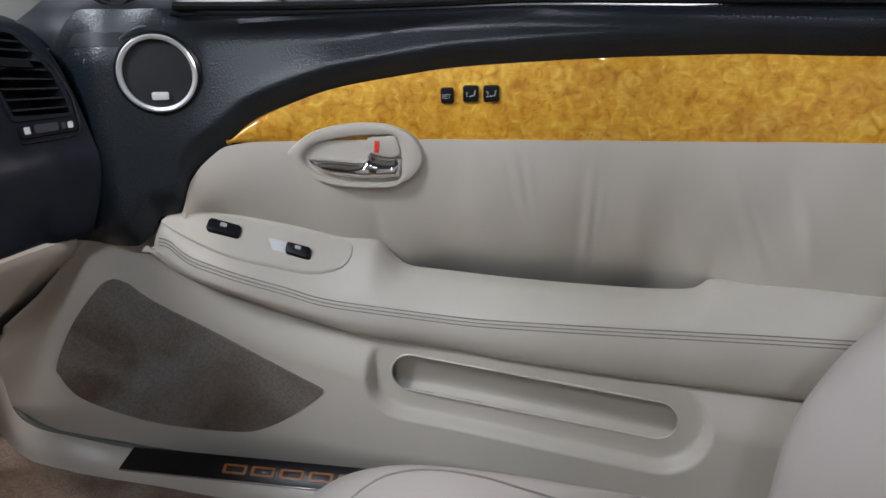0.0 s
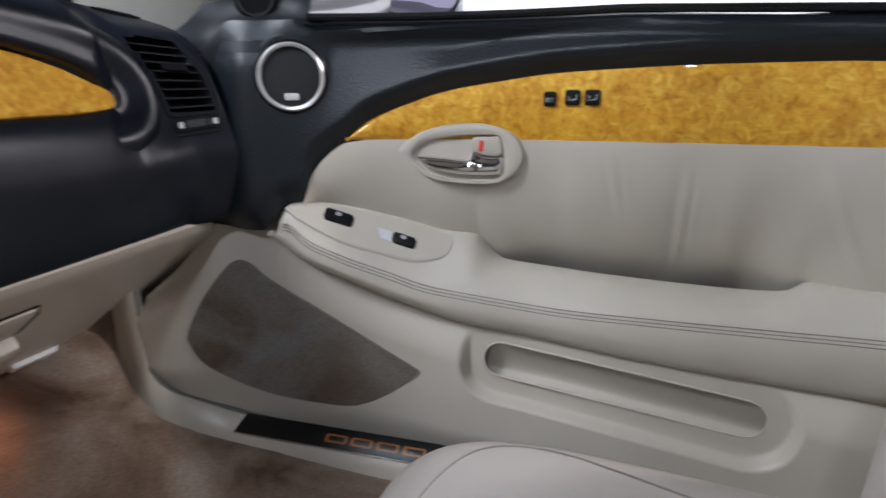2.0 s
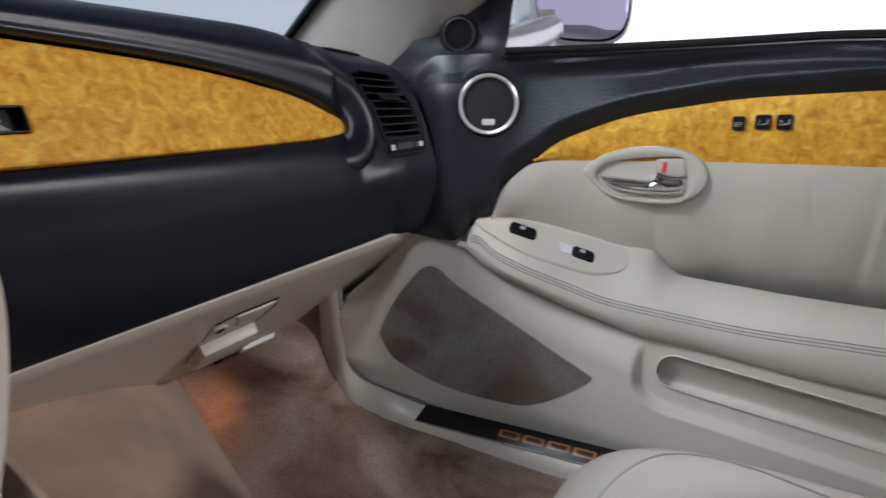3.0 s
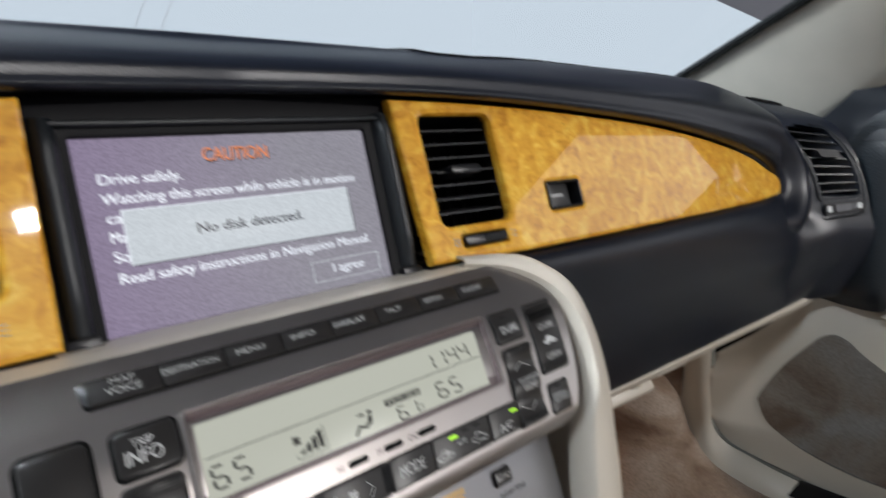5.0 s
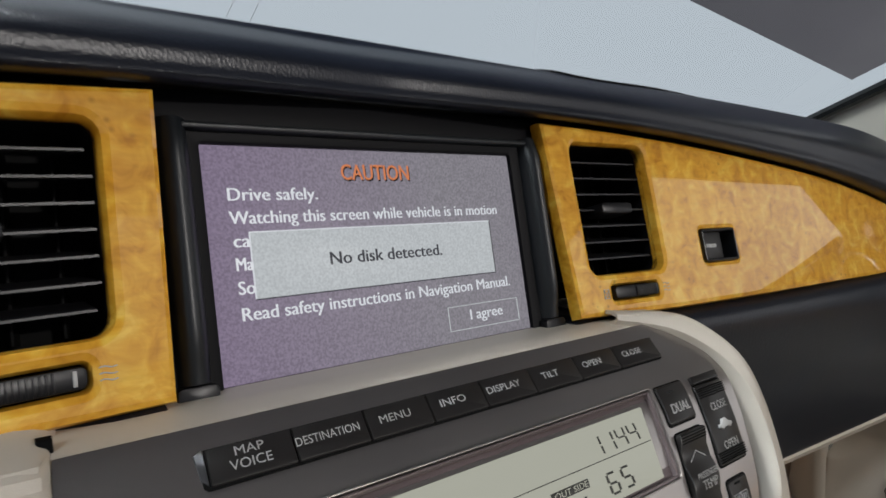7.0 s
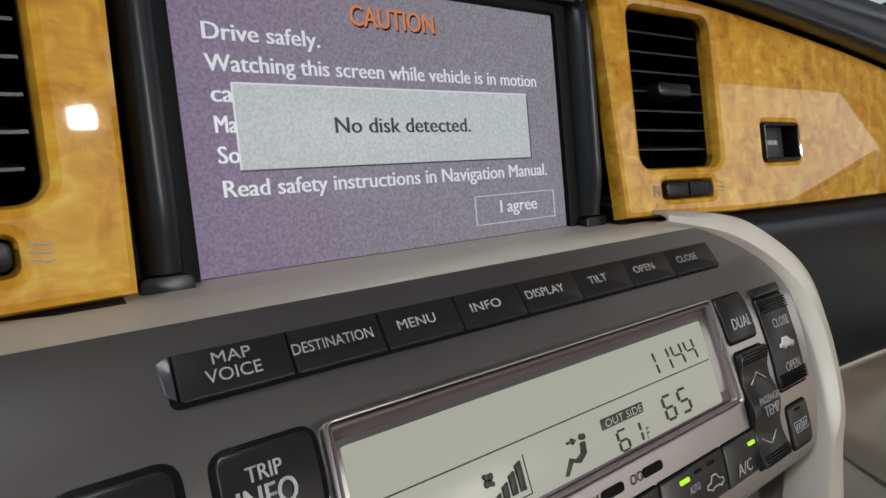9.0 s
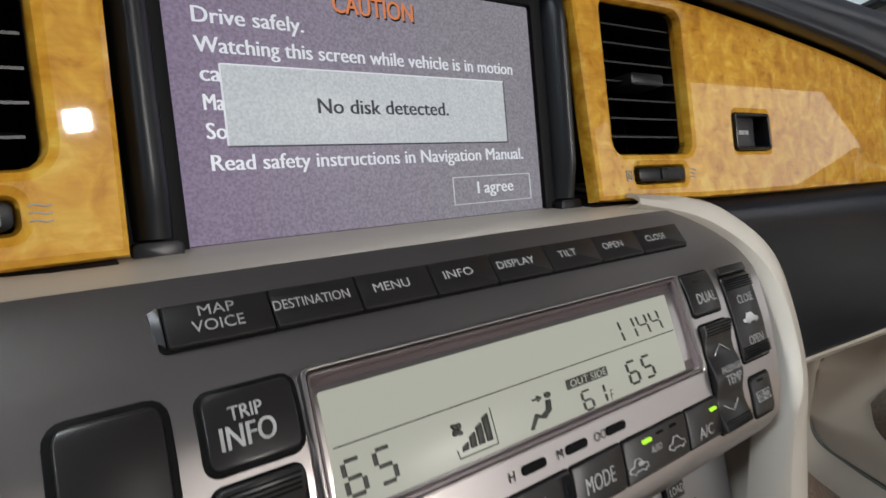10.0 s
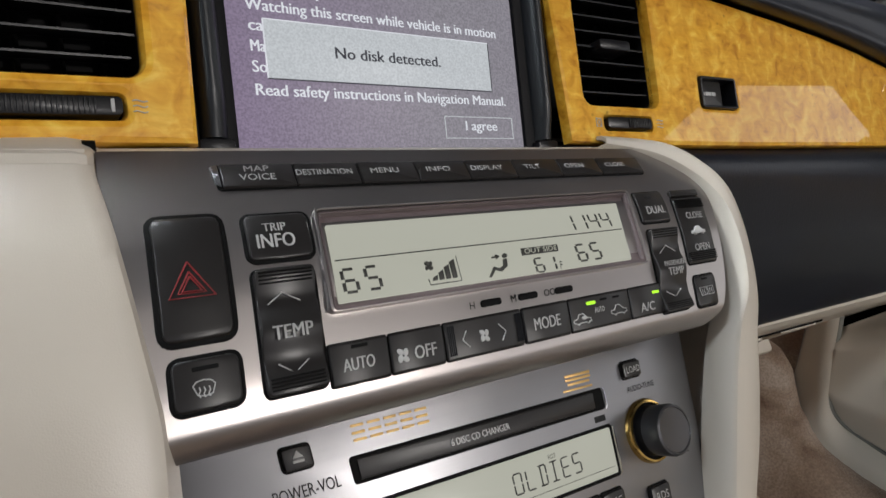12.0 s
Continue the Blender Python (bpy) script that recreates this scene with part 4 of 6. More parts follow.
def climate_controls():
    P = lambda x, s, h: panel_fn(px(x, s), s, h)
    # menu keys along the upper edge
    edge = (-.0977, -.0719, -.0463, -.0204, .0051, .0314, .0592, .0864, .118)
    part("key_recess", pad(bmesh.new(), rrect(-.1000, .1185, .1384, .1515, .002), panel_fn, -.003, .0004, .0002), GAP, climate)
    part("recess_end", pad(bmesh.new(), [(-.1012, .1500), (-.0985, .1515), (-.0985, .1400), (-.1004, .1420)], panel_fn, -.001, .0010, .0004), KNOB, climate)
    for k, w in enumerate(("MAP\nVOICE", "DESTINATION", "MENU", "INFO", "DISPLAY", "TILT", "OPEN", "CLOSE")):
        a, c = edge[k] + .0003, edge[k + 1] - .0003
        b = part("menu_key", pad(bmesh.new(), rrect(a - (0 if k else .0006), c, .1392, .1510, .0007), panel_fn, -.002, .0014, .0005), BUTTON, climate)
        m = (a + c) / 2
        wide = (0, .0222, .0125, .0118, .0175, .0098, .0125, .0142)[k]
        if k == 0:
            text("MAP", panel_fn, m - .001, .1464, .0030, PRINT, b, .0018, width=.0088)
            text("VOICE", panel_fn, m - .001, .1419, .0032, PRINT, b, .0018, width=.0126)
        else:
            text(w, panel_fn, m - .001 - .0005 * k, .1438, .0030, PRINT, b, .0018, width=wide)
    b = control("hazard_button", -.1234, -.1032, .0860, .1270, "black hazard warning button with red triangle", r=.003, gap=.0017)
    tri = lambda c, k: [(c[0] + k * dx, c[1] + k * dy) for dx, dy in ((0, .0072), (-.0066, -.0042), (.0066, -.0042), (0, .0072))]
    lines(b, [tri((-.1131, .1036), 1.0), tri((-.1131, .1032), .60), tri((-.1131, .1030), .42)], .00030, RED_DIM, .0013)
    b = control("trip_info_button", -.0948, -.0732, .1086, .1260, r=.0025, gap=.0013)
    say("TRIP", b, -.0841, .1190, .0032, .0078)
    say("INFO", b, -.0848, .1130, .0050, .0128)
    b = control("defrost_button", -.1236, -.1048, .0659, .0806, r=.0025, gap=.0013)
    part("lamp_slot", pad(bmesh.new(), flat(-.1180, -.1105, .0770, .0783, .0004), panel_fn, .0005, .0014, .0001), GAP, b)
    small = lambda run: [(-.1141 + .76 * (x + .1141), .0722 + .76 * (v - .0722)) for x, v in run]
    lines(b, [small([(-.1182, .0735), (-.1168, .0750), (-.1141, .0755), (-.1114, .0750), (-.1100, .0735), (-.1114, .0700), (-.1141, .0694), (-.1168, .0700), (-.1182, .0735)])] +
          [small([(-.1160 + .0018 * k, .0690), (-.1165 + .0018 * k, .0703), (-.1157 + .0018 * k, .0716), (-.1161 + .0018 * k, .0729)]) for k in range(3)], .0002)
    dish = lambda t: .0011 * math.cos(4 * math.pi * t)
    b = control("temperature_rocker", -.0970, -.0772, .0650, .1050, "dark temperature rocker with arrows", r=.002, h=.0020, shape=dish)
    say("TEMP", b, -.0866, .0818, .0044, .0132, h=.0042)
    lines(b, [[(-.0918, .0938), (-.0866, .0972), (-.0812, .0938)], [(-.0922, .0748), (-.0874, .0713), (-.0824, .0748)]], .00022, h=.0013)
    for k in range(4):
        for s0 in (.0998, .0664):
            part("rib", pad(bmesh.new(), rrect(px(-.0958, .085), px(-.0784, .085), s0 + k * .0011, s0 + k * .0011 + .0006, .0002), panel_fn, .001, .0024 + dish((s0 + k * .0011 - .065) / .04), .0002), GAP, b)
    # lower row
    row = (("auto_button", -.0771, -.0560), ("fan_off_button", -.0552, -.0337), ("fan_speed_rocker", -.0329, .0032), ("mode_button", .0040, .0283), ("air_intake_button", .0290, .0653), ("ac_button", .0661, .0880))
    made = {}
    for nm, a, c in row:
        made[nm] = control(nm, a, c, .0636, .0772, r=.0008, gap=.0004)
    say("AUTO", made["auto_button"], -.0664, .0682, .0040, .0118)
    part("lamp_slot", pad(bmesh.new(), flat(-.0690, -.0630, .0748, .0760, .0003), panel_fn, .0005, .0014, .0001), GAP, made["auto_button"])
    say("OFF", made["fan_off_button"], -.0412, .0674, .0044, .0092)
    shapes(made["fan_off_button"], fan_blades(-.0498, .0695, .0028))
    f = made["fan_speed_rocker"]
    shapes(f, fan_blades(-.0147, .0704, .0026))
    lines(f, [[(-.0222, .0735), (-.0248, .0704), (-.0222, .0673)], [(-.0072, .0735), (-.0046, .0704), (-.0072, .0673)]], .0002)
    for k in range(4):
        for x in (-.0318, -.0002):
            part("rib", pad(bmesh.new(), flat(x + k * .0008, x + k * .0008 + .0003, .0650, .0758, .0001), panel_fn, .001, .0018, .0002), SLAT, f)
    say("MODE", made["mode_button"], .0162, .0682, .0046, .0145)
    a = made["air_intake_button"]
    lines(a, [[p for p in car_sign(.0355, .0680, .0100)[0]]], .00025)
    shapes(a, [oval(.0372, .0690, .0016, .0008, 8)])
    lines(a, [[p for p in car_sign(.0582, .0688, .0098)[0]]], .00025)
    say("AUTO", a, .0468, .0700, .0022, .0062)
    shapes(a, [flat(.0318, .0368, .0738, .0752, .0005)], LED, .0011, "lamp")
    for x in (.0500, .0580):
        part("lamp_slot", pad(bmesh.new(), flat(x - .002, x + .002, .0743, .0752, .0003), panel_fn, .0005, .0014, .0001), GAP, a)
    c = made["ac_button"]
    say("A/C", c, .0768, .0660, .0038, .0100)
    shapes(c, [flat(.0725, .0768, .0731, .0744, .0005)], LED, .0011, "lamp")
    # right-hand buttons
    b = control("dual_button", .0972, .1182, .1075, .1250, r=.0015)
    say("DUAL", b, .1087, .1122, .0042, .0142)
    part("lamp_slot", pad(bmesh.new(), flat(.1050, .1098, .1208, .1219, .0003), panel_fn, .0005, .0014, .0001), PRINT_DARK, b)
    b = control("passenger_temperature_rocker", .0908, .1110, .0628, .1032, r=.0015, h=.0020, shape=dish)
    say("PASSENGER", b, .1026, .0842, .0024, .0160, h=.0042)
    say("TEMP", b, .1014, .0796, .0036, .0118, h=.0042)
    lines(b, [[(.0985, .0915), (.1046, .0950), (.1100, .0915)], [(.0930, .0728), (.0986, .0697), (.1040, .0730)]], .00025, h=.0013)
    for k in range(4):
        part("rib", pad(bmesh.new(), rrect(px(.0915, .083), px(.1103, .083), .0985 + k * .0011, .0991 + k * .0011, .0002), panel_fn, .001, .0024 + dish((.0357 + k * .0011) / .0404), .0002), GAP, b)
        part("rib", pad(bmesh.new(), rrect(px(.0915, .083), px(.1103, .083), .0637 + k * .0009, .0642 + k * .0009, .0002), panel_fn, .001, .0024 + dish((.0009 + k * .0009) / .0404), .0002), GAP, b)
    b = control("roof_rocker", .1212, .1445, .0835, .1200, "dark roof switch with car symbol", r=.0015)
    part("hinge", pad(bmesh.new(), rrect(px(.1212, .1018), px(.1440, .1018), .1206, .1246, .0008), panel_fn, -.001, .0018, .0006), BUTTON, b)
    say("CLOSE", b, .1352, .1072, .0036, .0135, h=.0022)
    say("OPEN", b, .1309, .0898, .0036, .0122, h=.0022)
    shapes(b, [o[:-1] for o in car_sign(.1334, .0998, .0105)], h=.0020)
    for k in range(5):
        for s0 in (.1135, .0845):
            part("rib", pad(bmesh.new(), rrect(px(.1218, .1018), px(.1438, .1018), s0 + k * .0010, s0 + k * .0010 + .0005, .0002), panel_fn, .001, .0022, .0002), GAP, b)
    b = control("mirror_heat_button", .1142, .1302, .0618, .0768, r=.0018)
    part("lamp_slot", pad(bmesh.new(), flat(.1202, .1249, .0745, .0754, .0003), panel_fn, .0005, .0014, .0001), GAP, b)
    for x in (.1200, .1257):
        lines(b, [[(x - .0022, .0675), (x + .0022, .0675), (x + .0024, .0712), (x - .0024, .0712), (x - .0022, .0675)], [(x - .001, .0682), (x - .0006, .0705)], [(x + .0006, .0682), (x + .001, .0705)]], .0002)
    # display
    o, i = flat(-.0722, .0905, .0872, .1258, .002), flat(-.0697, .0865, .0890, .1234, .001)
    d = part("climate_display", pad(bmesh.new(), flat(-.0700, .0868, .0886, .1238, .001), panel_fn, -.004, .0004, .0001), LCD_RIM, climate, "lit green-grey climate display")
    part("frame", plate(bmesh.new(), flat(-.0708, .0888, .0880, .1247, .0016), [i], panel_fn, -.002, .0026, .0009), FRAME_GREY, d)
    part("outer_rim", plate(bmesh.new(), o, [flat(-.0709, .0889, .0879, .1248, .0016)], panel_fn, -.002, .0034, .0004), SILVER, d)
    part("glass", pad(bmesh.new(), flat(-.0683, .0800, .0903, .1196, .0006), panel_fn, 0, .0008, .0001), LCD, d)
    part("divider", pad(bmesh.new(), flat(-.0672, .0782, .10545, .1058, .0001), panel_fn, .0006, .0011, .0001), LCD_INK, d)
    digits("65", d, -.0668, .0932, .0062, .0092, P, .0008, .42, bold=1.55)
    digits("65", d, .0440, .0925, .0062, .0083, P, .0008, .42, bold=1.45)
    digits("1144", d, .0438, .1070, .0058, .0082, P, .0008, .35, bold=1.15)
    digits("61", d, .0186, .0905, .0052, .0066, P, .0008, .3, bold=1.4)
    text("F", panel_fn, px(.0325, .0908), .0908, .0034, LCD_INK, d, .0011, squeeze=.8)
    bm = bmesh.new()
    pad(bm, flat(.0140, .0344, .0988, .1019, .0003), panel_fn, .0006, .0010, .0001)
    part("label_box", bm, LCD_INK, d)
    text("OUT SIDE", panel_fn, px(.0242, .0993), .0993, .0021, LCD, d, .0013, width=.0185)
    shapes(d, [[(-.0300 + .0030 * k, .0940), (-.0280 + .0030 * k, .0940), (-.0276 + .0030 * k, .0960 + .0018 * k), (-.0296 + .0030 * k, .0952 + .0018 * k)] for k in range(4)], LCD_INK, .0008)
    lines(d, [[(-.0318, .0948), (-.0316, .0925), (-.0176, .0925), (-.0172, .1025)]], .0002, LCD_INK, .0010)
    shapes(d, fan_blades(-.0300, .1000, .0020), LCD_INK, .0008)
    shapes(d, [oval(.0062, .1002, .0011, .0009, 12), [(-.0045, .0923), (-.0034, .0920), (-.0005, .0948), (.0025, .0938), (.0058, .0956), (.0066, .0988), (.0050, .0988), (.0040, .0962), (.0015, .0952), (-.0008, .0962)],
                 [(-.0002, .0998), (.0018, .0998), (.0018, .0992), (.0034, .1001), (.0018, .1010), (.0018, .1004), (-.0002, .1004)]], LCD_INK, .0008)
    for x, w, lx in ((-.0080, "H", -.0172), (.0108, "M", .0030), (.0305, "OO", .0222)):
        part("seat_slot", pad(bmesh.new(), flat(x - .0050, x + .0050, .0806, .0834, .0012), panel_fn, -.001, .0006, .0002), GAP, climate)
        text(w, panel_fn, px(lx, .0806), .0806, .0028, PRINT_DARK, climate, .0003)


climate_controls()


def radio_fn(u, v, h):
    """The radio's face: u across, v down from its upper edge, h out of it."""
    v = v - .02 * u
    return Vector((u * (1 + 1.1 * v), .9185 + .515 * v - .857 * h, .691 + .857 * v + .515 * h))


def radio():
    t = thing("car_radio", "brushed silver car radio with display and knob", "radio")
    part("face", pad(bmesh.new(), rrect(-.127, .130, -.105, .004, .002), radio_fn, -.01, 0, .0006), BRUSHED, t)

    def key(nm, u0, u1, v0, v1, label=""):
        b = part(nm, pad(bmesh.new(), rrect(u0, u1, v0, v1, .0012), radio_fn, -.001, .0022, .0006), BUTTON, t, label)
        part("gap", pad(bmesh.new(), rrect(u0 - .0009, u1 + .0009, v0 - .0009, v1 + .0009, .002), radio_fn, -.002, .0003, .0001), GAP, b)
        return b

    b = key("eject_button", -.0905, -.0805, -.0145, -.0070)
    shapes(b, [[(-.0875, -.0105), (-.0835, -.0105), (-.0855, -.0080)], [(-.0875, -.0122), (-.0835, -.0122), (-.0835, -.0113), (-.0875, -.0113)]], PRINT, .0024, fn=radio_fn)
    b = key("load_button", .0800, .0922, -.0143, -.0070)
    text("LOAD", radio_fn, .0861, -.0122, .0030, PRINT, b, .0026, width=.0095)
    text("POWER-VOL", radio_fn, -.0845, -.0240, .0042, PRINT_DARK, t, .0004, width=.0245, bold=.002)
    text("AUDIO-TUNE", radio_fn, .0915, -.0212, .0026, PRINT_DARK, t, .0003, width=.0200)
    text("MODE", radio_fn, .1130, -.0565, .0026, PRINT_DARK, t, .0004, width=.0100, bold=.002)
    s = part("disc_slot", pad(bmesh.new(), rrect(-.0672, .0642, -.0252, -.0152, .0015), radio_fn, -.002, .0004, .0002), GAP, t, "black disc slot")
    part("shutter", pad(bmesh.new(), rrect(-.0645, .0575, -.0238, -.0166, .0004), radio_fn, 0, .0009, .0003), BUTTON, s)
    text("6 DISC CD CHANGER", radio_fn, -.0095, -.0216, .0026, WHITE_TAG, s, .0014, width=.0300, twice=.00012)
    lines(s, [[(.0640, -.0155), (.0652, -.0165), (.0652, -.0240), (.0640, -.0252)]], .0004, CHROME, .0006, "edge", radio_fn)
    d = part("radio_display", pad(bmesh.new(), rrect(-.0690, .0655, -.0552, -.0320, .0015), radio_fn, -.002, .0004, .0002), GAP, t, "lit green-grey radio display")
    part("glass", pad(bmesh.new(), rrect(-.0670, .0635, -.0535, -.0335, .001), radio_fn, 0, .0008, .0002), LCD, d)
    digits("OLDIES", d, .0010, -.0478, .0050, .0086, radio_fn, .0008, .4)
    text("RDS", radio_fn, .0245, -.0382, .0018, LCD_INK, d, .0011)
    part("rule", pad(bmesh.new(), rrect(-.060, .062, -.0505, -.0503, .0001), radio_fn, .0006, .0010, .0001), LCD_INK, d)
    lines(d, [[(.0640, -.0325), (.0660, -.0335), (.0660, -.0540), (.0640, -.0550)]], .0004, CHROME, .0006, "edge", radio_fn)
    for u0, u1, v0, v1 in ((.0430, .0590, -.0075, -.0062), (.0430, .0590, -.0092, -.0080), (.0440, .0580, -.0112, -.0100), (.0405, .0590, -.0136, -.0126), *((-.0635 + .0068 * k, -.0582 + .0068 * k, v, v + .0010) for k in range(5) for v in (-.0106, -.0080, -.0054))):
        part("gold_bar", pad(bmesh.new(), rrect(u0, u1, v0, v1, .0003), radio_fn, -.001, .0003, .0001), GOLD, t)
    part("disc_mark", pad(bmesh.new(), rrect(.0560, .0630, -.0302, -.0275, .0004), radio_fn, -.001, .0003, .0001), PRINT_DARK, t)
    n = (radio_fn(0, 0, 1) - radio_fn(0, 0, 0))
    c = radio_fn(.0905, -.0408, 0)
    k = part("tuning_knob", lathe(bmesh.new(), c, n, [(.0114, .001), (.0118, .009), (.0120, .0145), (.0115, .0160), (.0104, .0165), (.0100, .0160), (.004, .0157)]), KNOB, t, "dark grey turned tuning knob")
    part("brass_ring", lathe(bmesh.new(), c, n, [(.0152, -.001), (.0152, .0014), (.0144, .0028), (.0134, .0030), (.0132, .0)]), BRASS, k)
    part("collar", lathe(bmesh.new(), c, n, [(.0132, .0), (.0130, .0018), (.0120, .0024), (.0115, .008)]), PLASTIC, k)
    b = key("rds_button", .0815, .0955, -.0745, -.0652)
    text("RDS", radio_fn, .0885, -.0715, .0036, PRINT, b, .0026)
    b = key("scan_button", .0340, .0480, -.0680, -.0600)
    text("SCAN", radio_fn, .0410, -.0655, .0030, PRINT, b, .0026, width=.0100)
    b = key("message_button", .0490, .0630, -.0680, -.0600)
    text("MSG", radio_fn, .0560, -.0655, .0030, PRINT, b, .0026, width=.0085)
    b = key("preset_button", -.0600, .0320, -.0680, -.0600)


radio()


FLANK = ((.004, .014, -.002), (.0005, .002, .0005), (-.0015, -.0030, .0012), (-.006, -.0045, .0020), (-.025, -.0030, .002), (-.06, .001, .002), (-.11, .006, .002), (-.17, .012, .002))


def console_surround():
    t = thing("console_surround", "cream padded console frame round the controls", "console")
    inner = curve([(.116, .976, .7810), (.140, .962, .7772), (.1555, .948, .7690), (.1618, .934, .7590), (.1622, .922, .7470), (.1590, .910, .7300), (.1525, .901, .7150), (.1445, .897, .7000), (.1360, .890, .6800), (.1225, .875, .6450), (.1065, .856, .6050), (.090, .83, .56)], 5)
    outer = curve([(.118, .985, .7865), (.153, .966, .7860), (.171, .951, .7770), (.1805, .938, .7640), (.1838, .926, .7430), (.1822, .914, .7200), (.1785, .905, .7020), (.1742, .898, .6860), (.1672, .888, .6650), (.1565, .876, .6380), (.1420, .862, .6050), (.125, .835, .56)], 5)
    rows = []
    for p, q in zip(inner, outer):
        p, q = Vector(p), Vector(q)
        up = Vector((0, -.75, .66))
        rows.append([p + Vector((-.003, .012, -.006)), p + up * .0005, p.lerp(q, .08) + up * .0036, p.lerp(q, .35) + up * .0050, p.lerp(q, .7) + up * .0036, p.lerp(q, .92) + up * .0004, q + up * -.003 + Vector((.002, 0, 0)), q + Vector((.002, .02, -.004)), q + Vector((.0, .10, -.01))])
    part("rim", grid([[tuple(v) for v in r] for r in rows], .002), BEIGE, t, "cream leather right rim")
    rows = []
    for k in np.linspace(0, 1, 34):
        s = .1570 - .1610 * k
        b = panel_fn(px(float(np.interp(s, [0, .055, .15], [-.1198, -.1252, -.1348])), max(s, 0)), max(s, 0), 0) + Vector((0, .51, .86)) * min(s, 0)
        b.x -= .004 * smooth(.07, .03, s)
        rows.append([tuple(b + Vector(o)) for o in FLANK])
    edge = rows[0][1][0] - .0005
    for y, z in ((.9610, .7775), (.9630, .7802), (.9700, .7815), (.990, .7822)):
        rows.insert(0, [tuple(Vector((edge, y, z)) + Vector(o)) for o in FLANK])
    part("rim", grid(rows, .002), BEIGE, t, "cream leather left flank")
    rows = []
    for x in [*np.linspace(-.1345, .128, 20), .131, .133]:
        e = .006 * smooth(.126, .134, x) ** 2
        rows.append([(x, y, z - e) for y, z in curve([(.978, .772), (.9690, .7765), (.9660, .7785), (.9668, .7800), (.970, .7808), (.982, .7806), (.992, .7790), (1.002, .7778), (1.02, .7776)], 4)])
    part("top_ledge", grid(rows, .002), BEIGE, t)
    bm = bmesh.new()
    pad(bm, [(-.1365, .784), (-.1325, .784), (-.128, .60), (-.133, .60)], lambda u, v, h: Vector((u, float(np.interp(v, PZ, PY)) + .006 - h, v)), 0, .002)
    part("seam", bm, GAP, t)
    # body behind the controls
    rows = []
    for z in np.linspace(.55, .77, 12):
        y = float(np.interp(z, PZ, PY)) + .075
        rows.append([(x, y + (0 if abs(x) < .13 else .16), z) for x in (-.15, -.129, 0, .10, .118)])
    part("body", grid(rows, .004), DARK, t)


console_surround()


# ---- passenger door ----
def door_x(y):
    return .735 - .9 * max(0, y - .55) ** 2


def door_fn(y, z, h):
    return Vector((door_x(y) - h, y, z))


def low_fn(y, z, h):
    """The lower door panel, which bends in less towards the front."""
    return Vector((.735 - .48 * max(0, y - .55) ** 2 - h, y, z))


door_wood_top = steady([(.08, .815), (.244, .819), (.327, .8225), (.417, .822), (.515, .819), (.568, .816), (.622, .809), (.676, .800), (.73, .782), (.756, .770), (.777, .752), (.799, .736), (.813, .717), (.821, .689), (.843, .683), (.853, .666), (.866, .656), (.90, .655), (.93, .66)])
beige_top = steady([(.08, .7545), (.75, .7535), (.777, .7505), (.799, .735), (.813, .716), (.820, .695), (.824, .680)])
arm_top = level([(.08, .618), (.189, .620), (.259, .623), (.318, .622), (.33, .616), (.345, .610), (.404, .608), (.512, .610), (.606, .616), (.628, .622), (.64, .633), (.652, .646), (.685, .652), (.739, .668), (.821, .689), (.85, .690), (.866, .672)])
arm_stitch = level([(.08, .594), (.263, .590), (.354, .587), (.454, .584), (.563, .583), (.677, .595), (.73, .612), (.767, .626), (.790, .637), (.813, .650), (.839, .670), (.866, .675)])
arm_low = level([(.08, .525), (.239, .526), (.358, .529), (.399, .530), (.508, .536), (.602, .545), (.651, .551), (.683, .560), (.737, .580), (.787, .604), (.825, .625), (.845, .645), (.855, .658), (.866, .664)])
door_low = level([(.08, .31), (.25, .34), (.50, .362), (.69, .366), (.83, .381), (.93, .412), (.998, .440), (1.018, .458), (1.027, .495), (1.031, .55)])


def seg_dist(p, a, b):
    p, a, b = Vector(p), Vector(a), Vector(b)
    t = min(1, max(0, (p - a).dot(b - a) / (b - a).length_squared))
    return (p - a - (b - a) * t).length, t


